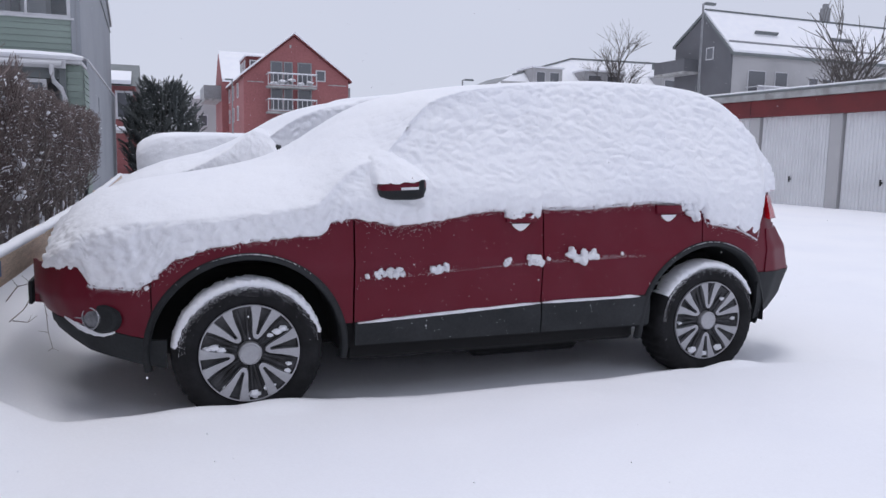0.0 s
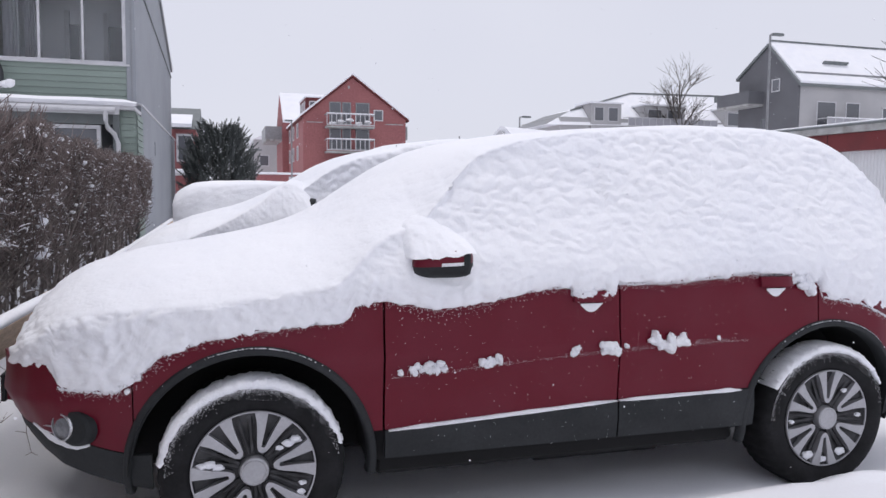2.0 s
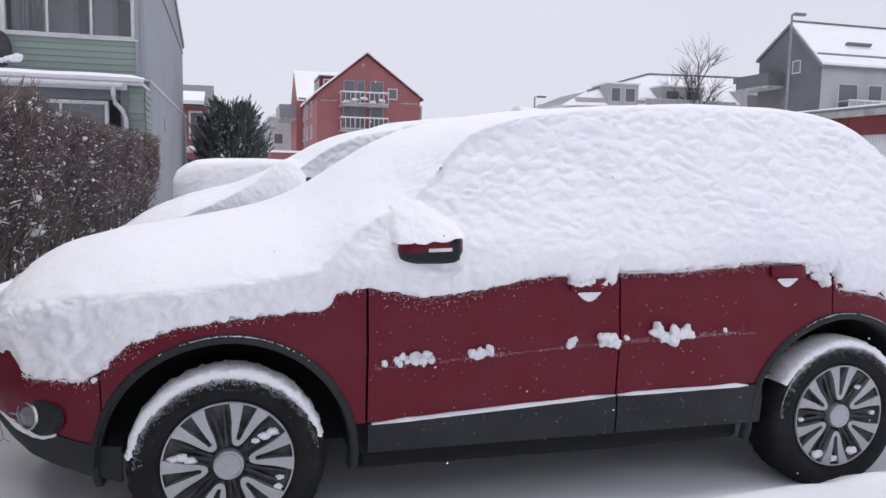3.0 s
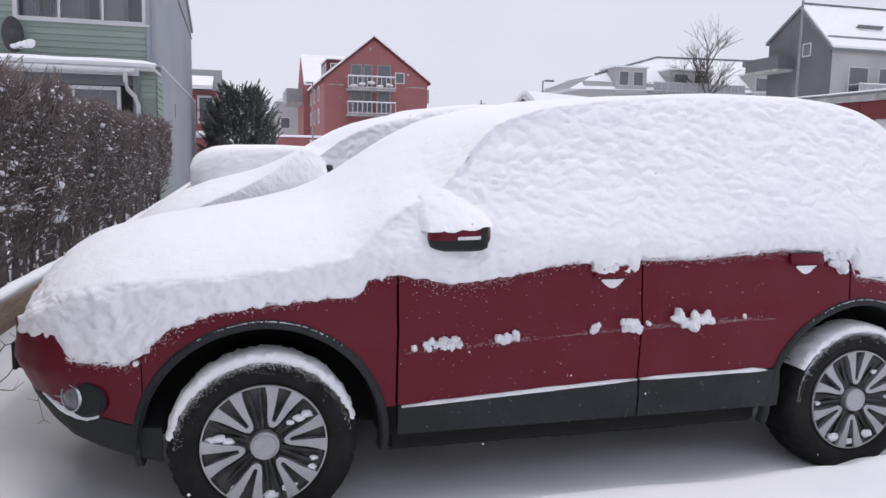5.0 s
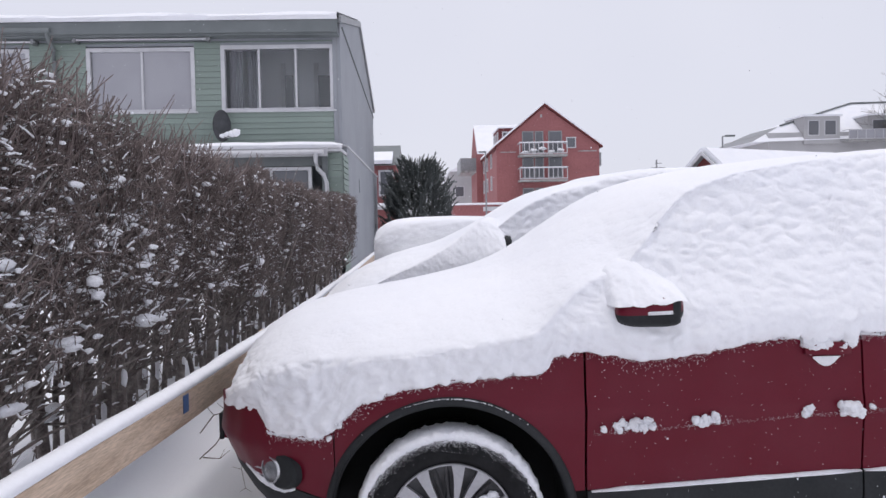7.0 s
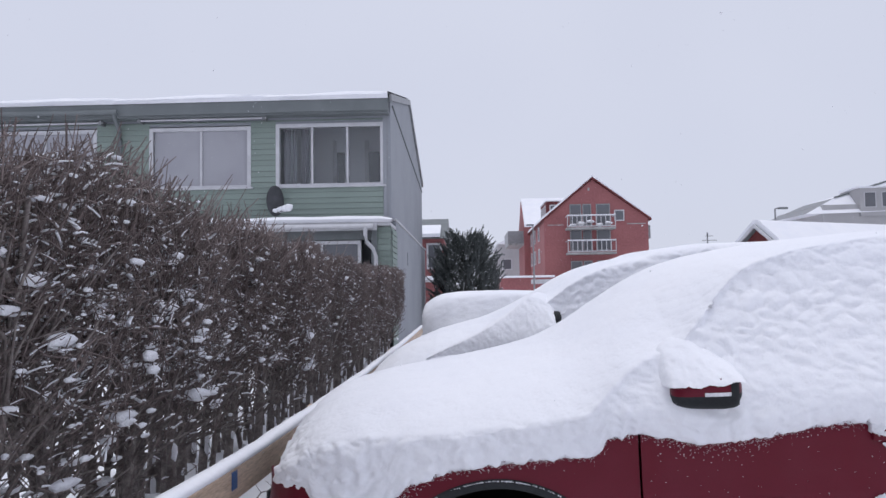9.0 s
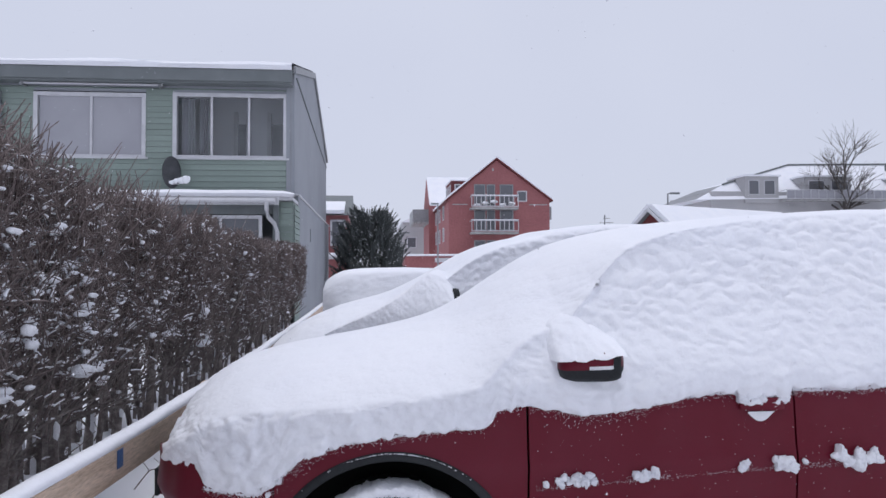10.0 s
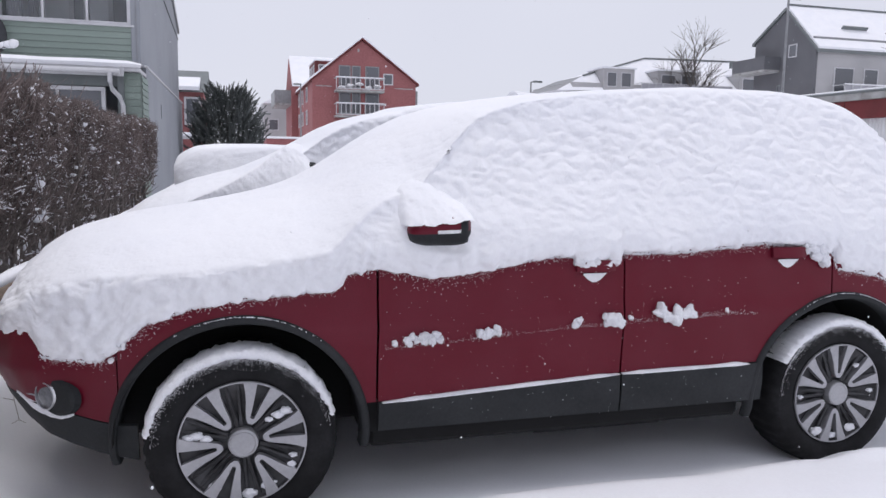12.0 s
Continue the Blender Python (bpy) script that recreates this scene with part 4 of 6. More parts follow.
fy = [-4.6 + 3.6 * k for k in range(6)]
for k in range(5):
    y0, y1 = fy[k] + 0.004, fy[k + 1] - 0.004
    part("board", board_shape(-0.025, 0.02, y0, y1, 0.645, 0.780), TIMBER, fence, bevel=0.004)
for k in (0, 3, 6, 9):
    y = -2.5 + 1.62 * k
    part("post", along_fence(Shape().box(-0.130, y - 0.048, -0.1, -0.033, y + 0.048, 0.765)), TIMBER, fence, bevel=0.005)
part("tag", along_fence(Shape().box(0.0205, 0.43, 0.695, 0.0235, 0.49, 0.770)), BLUETAG, fence, "small blue tag", bevel=0.001)
rows = []
for i in range(330):
    y = -4.6 + 18.0 * i / 329
    h = 0.034 * (1 + 0.25 * noise.noise(Vector((0, y * 1.1, 0))) + 0.15 * noise.noise(Vector((3, y * 5, 0))))
    rows.append([(-1.13 + a, y, 0.782 + b * h) for a, b in ((-0.045, -0.05), (-0.050, 0.5), (-0.035, 0.95), (-0.01, 1.05), (0.012, 0.9), (0.026, 0.4), (0.020, -0.05))])
tagged(part("snow_strip", along_fence(Shape().grid(rows)), SNOW, smooth=80), "strip of snow lying along the fence top", "snow")


# ---- the green house ----
def boards(parent, x0, x1, z0, z1, y, pitch=0.128, holes=(), mat=None):
    """Horizontal weatherboards, each a piece of its own, cut at the window openings."""
    cache = {}
    z = z0
    while z < z1 - 0.02:
        top = min(z + pitch, z1)
        spans = [(x0, x1)]
        for a, b, c, d in holes:
            if z < d - 0.03 and top > c + 0.03:
                spans = [s for u, v in spans for s in ((u, min(v, a)), (max(u, b), v)) if s[1] - s[0] > 0.02]
        for u, v in spans:
            key = (round(v - u, 3), round(top - z, 3))
            if key not in cache:
                w, h = v - u, top - z
                sh = Shape().prism([(0.0, 0.0), (-0.026, 0.0), (-0.026, 0.012), (-0.008, h - 0.006), (0.0, h - 0.006)], 0, w, "x")
                cache[key] = sh.mesh("board", smooth=0)
                cache[key].materials.append(mat)
            ob = new("board", cache[key])
            ob.location = (u, y, z)
            ob.parent = parent
        z += pitch


def window(parent, x0, x1, z0, z1, y, bars, frame_w=0.085, deep=0.10, room=None, glass=True):
    """A framed window in a wall that faces -y: frame, sill, mullions and panes."""
    f = Shape()
    f.box(x0, y - 0.035, z0, x0 + frame_w, y + deep, z1).box(x1 - frame_w, y - 0.035, z0, x1, y + deep, z1)
    f.box(x0 + frame_w, y - 0.033, z1 - frame_w, x1 - frame_w, y + deep, z1).box(x0 + frame_w, y - 0.033, z0, x1 - frame_w, y + deep, z0 + frame_w * 0.6)
    win = part("window", f, WHITEWOOD, parent, "white framed window")
    part("sill", Shape().box(x0 - 0.05, y - 0.075, z0 - 0.045, x1 + 0.05, y + 0.02, z0 - 0.002), WHITEWOOD, win, bevel=0.006)
    inner = [x0 + frame_w] + list(bars) + [x1 - frame_w]
    for b in bars:
        part("mullion", Shape().box(b - 0.025, y - 0.01, z0 + 0.05, b + 0.025, y + deep, z1 - frame_w), WHITEWOOD, win, bevel=0.004)
    for a, b in zip(inner[:-1], inner[1:]):
        part("pane", Shape().box(a + 0.02, y + 0.035, z0 + 0.052, b - 0.02, y + 0.041, z1 - frame_w), room or GLASS, win).visible_shadow = room is not None
    return win


HX0, HX1, HY, HB = -16.0, -1.80, 14.5, 26.3
house = thing("house", "two-storey terraced house with green weatherboards and a grey end wall", "house", (0, 0, 0))
wins = [(-4.47, -1.965, 3.965, 5.415), (-7.43, -5.05, 3.965, 5.385), (-11.1, -8.67, 3.965, 5.385), (-14.6, -12.0, 3.965, 5.385)]
wall = Shape()
wall.box(HX0, HY, 0, HX1 - 0.02, HY + 0.2, 3.965).box(HX0, HY, 5.415, HX1 - 0.02, HY + 0.2, 6.0)
edges = [HX0] + [v for w in sorted(wins) for v in w[:2]] + [HX1 - 0.02]
for a, b in zip(edges[::2], edges[1::2]):
    wall.box(a, HY, 3.965, b, HY + 0.2, 5.415)
wall.box(HX0, HB - 0.2, 0, HX1 - 0.02, HB, 5.5).box(HX0, HY + 0.2, 0, HX0 + 0.2, HB - 0.2, 5.5)
part("front_wall", wall, GREYWALL, house, smooth=0)
boards(house, HX0, -1.985, 3.05, 5.52, HY, holes=wins, mat=GREENBOARD)
gable = [(HY - 0.02, 0.0), (HY - 0.02, 6.0), (20.0, 7.28), (HB, 5.72), (HB, 0.0)]
part("end_wall", Shape().prism(gable, HX1 - 0.02, HX1, "x"), GREYWALL, house, "grey sheet-clad end wall", smooth=0)
part("corner_panel", Shape().box(-1.98, HY - 0.05, 3.0, -1.80, HY - 0.001, 5.85), GREYWALL, house, bevel=0.005)
part("corner_strip", Shape().box(-1.885, HY - 0.062, 3.0, -1.875, HY - 0.048, 5.85), METALGREY, house)
part("lower_end_wall", Shape().box(-1.795, 14.35, 0, -1.70, HB - 0.1, 3.10), GREYWALL, house, "grey lower end wall")
part("wall_cap", Shape().box(-1.797, 14.32, 3.102, -1.67, HB - 0.08, 3.15), WHITEWOOD, house, bevel=0.006)
rake = Shape().add([(x, y, z + d) for x in (-1.80, -1.74) for d in (-0.10, 0.06) for y, z in ((HY - 0.3, 5.93), (20.0, 7.28), (HB + 0.15, 5.66))],
                   [(0, 1, 4, 3), (1, 2, 5, 4), (6, 9, 10, 7), (7, 10, 11, 8), (0, 6, 7, 1), (1, 7, 8, 2), (3, 4, 10, 9), (4, 5, 11, 10), (0, 3, 9, 6), (2, 8, 11, 5)])
part("rake_board", rake, METALGREY, house, smooth=0)
part("rake_strip", Shape().tube([(-1.785, HY + 0.3, 5.86), (-1.785, HB, 5.35)], 0.02, 6), FASCIA, house)
roof = Shape().prism([(HY - 0.35, 5.88), (20.0, 7.24), (HB + 0.2, 5.65), (HB + 0.2, 5.57), (20.0, 7.14), (HY - 0.35, 5.80)], HX0, -1.81, "x")
part("roof", roof, FASCIA, house, smooth=0)
part("roof_fascia", Shape().box(HX0, HY - 0.40, 5.60, -1.82, HY - 0.352, 5.87), FASCIA, house, "dark grey fascia board", bevel=0.006)
part("soffit", Shape().box(HX0, HY - 0.35, 5.56, -1.82, HY - 0.03, 5.60), FASCIA, house)
part("gutter", Shape().tube([(HX0, HY - 0.46, 5.70), (-8.0, HY - 0.46, 5.68)], 0.055, 10), FASCIA, house)
rows = []
for i in range(150):
    x = HX0 + (HX1 - 0.02 - HX0) * i / 149
    h = 0.16 * (1 + 0.35 * noise.noise(Vector((x * 0.6, 3, 0))) + 0.15 * noise.noise(Vector((x * 2.1, 1, 0))))
    rows.append([(x, HY - 0.42, 5.87), (x, HY - 0.49 - 0.05 * noise.noise(Vector((x * 0.9, 7, 0))), 5.90 + h * 0.3), (x, HY - 0.44, 5.88 + h * 0.85), (x, HY - 0.30, 5.89 + h), (x, 17.0, 6.54 + h), (x, 20.0, 7.25 + h * 0.9), (x, 23, 6.5 + h), (x, HB + 0.22, 5.67 + h * 0.5), (x, HB + 0.24, 5.65)])
part("roof_snow", Shape().grid(rows), SNOW, house, "thick snow on the roof", smooth=60)
window(house, *wins[0][:2], *wins[0][2:], HY, (-3.63, -2.81), deep=0.12)
window(house, *wins[1][:2], *wins[1][2:], HY, (-6.22,), room=CURTAIN)
window(house, *wins[2][:2], *wins[2][2:], HY, (-9.9,), room=CURTAIN)
window(house, *wins[3][:2], *wins[3][2:], HY, (-13.3,), room=CURTAIN)
part("balcony_back_wall", Shape().box(-4.6, HY + 1.5, 3.6, -1.83, HY + 1.6, 5.7).box(-4.6, HY + 0.2, 3.7, -1.83, HY + 1.5, 3.8), ROOMDARK, house, "dim wall of the glazed balcony")
for k, (a, b, z1) in enumerate(((-4.35, -4.05, 5.35), (-3.95, -3.75, 5.35))):
    rows = [[(a + (b - a) * i / 14, HY + 0.30 + 0.03 * math.sin(i * 2.2), z) for i in range(15)] for z in (3.95, 4.6, z1)]
    part("curtain", Shape().grid(rows), CURTAIN, house, "hanging pale curtain", smooth=60)
for x in (-3.35, -3.05, -2.55, -2.05):
    part("inner_frame", Shape().box(x - 0.05, HY + 1.42, 3.8, x + 0.05, HY + 1.49, 5.3), WHITEWOOD, house)
for a, b in ((-2.5, -2.1), (-3.3, -3.1)):
    part("inner_window", Shape().box(a, HY + 1.44, 3.9, b, HY + 1.495, 5.0), WINDOWDARK, house)
for a, b, z in ((-7.64, -4.65, 5.53), (-11.2, -8.45, 5.50)):
    rod = part("awning_rod", Shape().tube([(a, HY - 0.20, z), (b, HY - 0.20, z)], 0.022, 8), WHITEWOOD, house, "pale awning rod above a window")
    for x in (a + 0.05, b - 0.05):
        part("bracket", Shape().box(x - 0.03, HY - 0.24, z - 0.05, x + 0.03, HY - 0.01, z + 0.05), METALGREY, rod)
pipe = Shape().tube([(-8.1, HY - 0.42, 5.66), (-8.1, HY - 0.30, 5.50), (-8.1, HY - 0.10, 5.32), (-8.1, HY - 0.08, 5.1), (-8.1, HY - 0.08, 0.1)], 0.05, 10)
part("downpipe", pipe, FASCIA, house, "dark downpipe", smooth=50)
# porch in front of the ground floor
PX0, PY = -8.6, 13.25
part("porch_roof", Shape().box(PX0, PY - 0.12, 2.90, -1.70, HY - 0.03, 2.98), WHITEWOOD, house, bevel=0.01)
part("porch_fascia", Shape().box(PX0, PY - 0.15, 2.80, -1.98, PY - 0.122, 2.975), WHITEWOOD, house, bevel=0.005)
part("porch_gutter", Shape().tube([(PX0, PY - 0.21, 2.90), (-2.05, PY - 0.21, 2.88)], 0.05, 10), WHITEWOOD, house)
rows = []
for i in range(90):
    x = PX0 + (-1.66 - PX0) * i / 89
    h = 0.12 * (1 + 0.3 * noise.noise(Vector((x * 0.9, 13, 0)))) * (1 if i < 86 else 1 - (i - 86) * 0.15)
    rows.append([(x, PY - 0.16, 2.97), (x, PY - 0.22, 2.99 + 0.4 * h), (x, PY - 0.15, 2.98 + h), (x, 13.8, 3.01 + h), (x, HY - 0.05, 3.05 + h)])
part("porch_snow", Shape().grid(rows), SNOW, house, "thick snow on the porch roof", smooth=60)
part("porch_wall", Shape().box(PX0, PY + 0.1, 0, -2.1, PY + 0.2, 2.0).box(PX0, PY + 0.1, 2.62, -2.1, PY + 0.2, 2.90), FASCIA, house, "dark porch wall")
side_boards = thing("porch_side", "green boarded side of the porch", "porch", (-1.80, PY + 0.05, 0))
cache_board = Shape().prism([(0.0, 0.0), (0.026, 0.0), (0.026, 0.012), (0.008, 0.120), (0.0, 0.120)], 0, 1.1, "y").mesh("board", smooth=0)
cache_board.materials.append(GREENBOARD)
for k in range(22):
    ob = new("board", cache_board)
    ob.location = (0.105, 0.06, 0.05 + 0.128 * k)
    ob.parent = side_boards
for k in range(7):
    front_board = Shape().box(-2.10, PY + 0.055, 2.0 + 0.128 * k, -1.70, PY + 0.075, 2.0 + 0.128 * k + 0.12)
    part("board", front_board, GREENBOARD, house, smooth=0)
part("porch_post", Shape().box(-2.12, PY - 0.02, 0, -2.0, PY + 0.1, 2.90), FASCIA, house, bevel=0.006)
window(house, -5.2, -2.35, 2.05, 2.60, PY + 0.1, (-4.2, -3.2), room=WINDOWDARK, frame_w=0.07)
down = Shape().tube([(-2.22, PY - 0.21, 2.86), (-2.22, PY - 0.20, 2.70), (-2.20, PY - 0.12, 2.55), (-2.08, PY - 0.05, 2.42), (-2.02, PY - 0.05, 2.25), (-2.02, PY - 0.05, 0.1)], 0.045, 10)
part("porch_downpipe", down, WHITEWOOD, house, "white bent downpipe", smooth=50)
part("vent_slot", Shape().box(-1.699, 17.6, 2.2, -1.69, 17.7, 2.55), FASCIA, house)

dish = thing("satellite_dish", "dark grey satellite dish with a snowy arm on the house wall", "satellite dish", (-4.42, HY - 0.30, 3.62))
bowl = []
for i in range(9):
    r = i / 8
    bowl.append([(0.20 * r * math.cos(a), -0.10 + 0.07 * r * r, 0.36 * r * math.sin(a) - 0.03) for a in [2 * math.pi * k / 32 for k in range(32)]])
bowl2 = [[(x, y + 0.012, z) for x, y, z in r] for r in bowl[::-1]]
part("reflector", moved(Shape().grid(bowl + bowl2, close=True), pose(0, 0, 0, -8, 0, 25)), DISHGREY, dish, "dark oval reflector", smooth=60)
part("arm", Shape().tube([(0.0, -0.02, -0.28), (0.15, -0.25, -0.30), (0.42, -0.42, -0.25)], 0.02, 8), METALGREY, dish)
part("bracket", Shape().tube([(0, 0.0, 0), (0, 0.28, -0.05)], 0.03, 8), METALGREY, dish)
arm_snow = Shape()
for k in range(4):
    clod(arm_snow, (0.08 + 0.11 * k, -0.16 - 0.085 * k, -0.26 + 0.012 * k), (0.09, 0.07, 0.05 + 0.012 * k), 60 + k, 0.25)
part("arm_snow", arm_snow, SNOW, dish, "snow on the arm", smooth=60)


# ---- hedge ----
def sticks(p0, p1, p2, r0, r2, sides=3):
    """Many two-piece tapered sticks at once, as arrays of vertices and quads."""
    n = len(p0)
    d = p2 - p0
    d /= np.linalg.norm(d, axis=1, keepdims=True) + 1e-9
    ref = np.where(np.abs(d[:, 2:3]) > 0.9, np.array([[1.0, 0, 0]]), np.array([[0, 0, 1.0]]))
    a = np.cross(d, ref)
    a /= np.linalg.norm(a, axis=1, keepdims=True) + 1e-9
    b = np.cross(d, a)
    ang = 2 * np.pi * np.arange(sides) / sides
    ring = np.cos(ang)[None, :, None] * a[:, None] + np.sin(ang)[None, :, None] * b[:, None]
    r1 = (r0 + r2) / 2
    v = np.stack([p0[:, None] + ring * r0[:, None, None], p1[:, None] + ring * r1[:, None, None], p2[:, None] + ring * r2[:, None, None]], 1).reshape(-1, 3)
    base = (np.arange(n) * 3 * sides)[:, None, None]
    k = np.arange(sides)
    q = np.stack([k, (k + 1) % sides, (k + 1) % sides + sides, k + sides], 1)
    f = (base + np.concatenate([q, q + sides])[None]).reshape(-1, 4)
    return v, f


rng = np.random.default_rng(7)
hedge = thing("hedge", "tall clipped bare hedge with brown twigs and bits of snow", "hedge", (0, 0, 0))
HEDGE_Y0, HEDGE_Y1, FACE, BACK = -3.2, 13.3, -1.50, -2.55


def hedge_top(y):
    return np.interp(y, [-3.2, -1.0, 0.6, 2.2, 5.0, 8.0, 13.4], [2.28, 2.08, 1.96, 1.91, 1.87, 1.84, 1.95])


n = 190
sy = np.linspace(HEDGE_Y0, HEDGE_Y1, n) + rng.normal(0, 0.05, n)
base = np.stack([rng.uniform(-2.25, -1.72, n), sy, np.full(n, -0.05)], 1)
lean = rng.normal(0, 0.10, (n, 3)) * np.array([1, 1.4, 0])
h = hedge_top(sy) * rng.uniform(0.65, 0.95, n)
mid = base + lean * 0.6 + np.stack([0 * h, 0 * h, h * 0.5], 1)
tip = base + lean * 1.6 + np.stack([0 * h, 0 * h, h], 1)
v, f = sticks(base, mid, tip, rng.uniform(0.020, 0.044, n), rng.uniform(0.007, 0.013, n), 7)
part("stem", raw_mesh("stem", v, f), BARK, hedge, "thick upright stems", kind="stuff")
n = 2600
k = rng.integers(0, 190, n)
t = rng.uniform(0.30, 0.85, n)[:, None]
p0 = np.where(t < 0.5, base[k] + (mid[k] - base[k]) * t * 2, mid[k] + (tip[k] - mid[k]) * (t * 2 - 1))
out = np.stack([rng.uniform(-0.5, 0.65, n), rng.normal(0, 0.45, n), rng.uniform(0.15, 0.9, n)], 1)
out *= (rng.uniform(0.35, 0.75, n) / np.linalg.norm(out, axis=1))[:, None]
p2 = p0 + out
p2[:, 0] = np.clip(p2[:, 0], BACK, FACE + 0.04)
p2[:, 2] = np.minimum(p2[:, 2], hedge_top(p2[:, 1]) + 0.05)
p1 = (p0 + p2) / 2 + rng.normal(0, 0.03, (n, 3))
v, f = sticks(p0, p1, p2, rng.uniform(0.006, 0.012, n), rng.uniform(0.003, 0.005, n), 5)
part("branch", raw_mesh("branch", v, f), BARK, hedge, "crossing branches", kind="stuff")
n = 76000
y = HEDGE_Y0 + (HEDGE_Y1 - HEDGE_Y0) * rng.random(n) ** 1.15
depth = np.where(rng.random(n) < 0.62, rng.exponential(0.16, n), rng.uniform(0, 1.0, n))
x = FACE - np.clip(depth, 0, 1.05)
u = rng.random(n)
z = 0.25 + (hedge_top(y) - 0.27) * u ** 0.62
x -= np.where(z < 0.75, (0.75 - z) * 0.5, 0)
keep = rng.random(n) < np.interp(z, [0.2, 0.75, 1.1, 1.35], [0.01, 0.05, 0.42, 1.0])
y, x, z = y[keep], x[keep], z[keep]
n = len(y)
x += 0.05 * np.sin(y * 2.1) + 0.03 * np.sin(y * 5.3 + 1)
z = np.where(z > 1.5, z + 0.05 * np.sin(y * 3.3) + 0.03 * np.sin(y * 9.1), z)
d = np.stack([rng.normal(0.35, 0.5, n), rng.normal(0, 0.6, n), rng.normal(0.55, 0.55, n)], 1)
shoot = rng.random(n) < np.where((y < 4) & (z > 1.6), 0.16, 0.03)
length = np.where(shoot, rng.uniform(0.22, 0.42, n), rng.uniform(0.08, 0.24, n))
d[shoot] = d[shoot] * np.array([0.6, 0.6, 0]) + np.array([0.05, 0, 1.0])
d *= (length / np.linalg.norm(d, axis=1))[:, None]
p0 = np.stack([x, y, z], 1) - d * 0.5
p2 = p0 + d
over = p2[:, 2] - hedge_top(p2[:, 1]) - np.where(y < 4, 0.20, 0.06)
p2[:, 2] -= np.maximum(over, 0)
p2[:, 0] = np.minimum(p2[:, 0], FACE + 0.12)
p1 = (p0 + p2) / 2 + rng.normal(0, 0.016, (n, 3))
fine = np.interp(y, [0.0, 1.5, 4, 9], [0.80, 0.95, 1.1, 1.2])
v, f = sticks(p0, p1, p2, rng.uniform(0.0028, 0.0052, n) * fine, rng.uniform(0.0018, 0.003, n) * fine, 3)
part("twig", raw_mesh("twig", v, f, False), TWIG, hedge, "dense brown twigs", kind="stuff")
# longer shoots that stand out over the top
m = 340
shoot_y = -0.1 + 6.0 * rng.random(m) ** 1.3
s0 = np.stack([rng.uniform(FACE - 0.85, FACE + 0.03, m), shoot_y, hedge_top(shoot_y) - rng.uniform(0.10, 0.35, m)], 1)
s2 = s0 + np.stack([rng.normal(0.05, 0.13, m), rng.normal(0.05, 0.17, m), rng.uniform(0.22, 0.48, m)], 1)
s2[:, 2] = np.minimum(s2[:, 2], hedge_top(s2[:, 1]) + rng.uniform(0.02, 0.20, m))
v, f = sticks(s0, (s0 + s2) / 2 + rng.normal(0, 0.025, (m, 3)), s2, rng.uniform(0.0035, 0.006, m), rng.uniform(0.0015, 0.0025, m), 5)
part("shoot", raw_mesh("shoot", v, f), TWIG, hedge, "long upright shoots", kind="stuff")
# snow lying along the flatter twigs, and a few larger bits caught between them
flat = np.where(np.abs(d[:, 2]) < 0.62 * np.linalg.norm(d, axis=1))[0]
pick = rng.choice(flat, min(17000, len(flat)), replace=False)
lift = np.array([0.0, 0, 0.005])
q0, q2 = p0[pick] + (p2[pick] - p0[pick]) * 0.1 + lift, p0[pick] + (p2[pick] - p0[pick]) * rng.uniform(0.25, 0.6, len(pick))[:, None] + lift
thick = rng.uniform(0.0025, 0.0065, len(pick)) * np.where(rng.random(len(pick)) < 0.12, 1.8, 1.0)
v, f = sticks(q0, (q0 + q2) / 2 + np.array([0, 0, 0.004]), q2, thick, thick * 0.6, 5)
part("twig_snow", raw_mesh("twig_snow", v, f), SNOW_CLOD, hedge, "snow lying on the twigs", kind="stuff")
n = 6500
odds = np.interp(p1[:, 2], [0.3, 1.0, 1.5, 1.9], [6.0, 5.0, 2.0, 0.4]) * np.interp(p1[:, 1], [0, 4, 12], [1.5, 1.0, 0.5])
pick = rng.choice(len(p0), n, replace=False, p=odds / odds.sum())
unit = Shape()
clod(unit, (0, 0, 0), (1, 1, 1), 3, 0.55, 6, 9)
uv, uf = np.array([tuple(p) for p in unit.v]), np.array(unit.f)
size = 0.006 + rng.exponential(0.007, n)
sc = np.stack([size * rng.uniform(0.6, 1.0, n), size * rng.uniform(1.0, 2.6, n), size * rng.uniform(0.35, 0.75, n)], 1)
v = (uv[None] * sc[:, None] + (p1[pick] + np.array([-0.005, 0, 0.006]))[:, None]).reshape(-1, 3)
f = (uf[None] + (np.arange(n) * len(uv))[:, None, None]).reshape(-1, 4)
stem_of = rng.integers(0, 190, 420)
stem_t = rng.uniform(0.04, 0.45, 420)[:, None] * 2
on_stem = base[stem_of] + (mid[stem_of] - base[stem_of]) * stem_t + np.array([0.024, -0.018, 0])
size = rng.uniform(0.014, 0.030, 420)
sc = np.stack([size * 0.6, size * 0.8, size * rng.uniform(1.0, 3.2, 420)], 1)
v2 = (uv[None] * sc[:, None] + on_stem[:, None]).reshape(-1, 3)
part("stem_snow", raw_mesh("stem_snow", v2, (uf[None] + (np.arange(420) * len(uv))[:, None, None]).reshape(-1, 4)), SNOW_CLOD, hedge, "snow plastered on the stems", kind="stuff")
part("caught_snow", raw_mesh("caught_snow", v, f), SNOW_CLOD, hedge, "bits of snow caught in the hedge", kind="stuff")


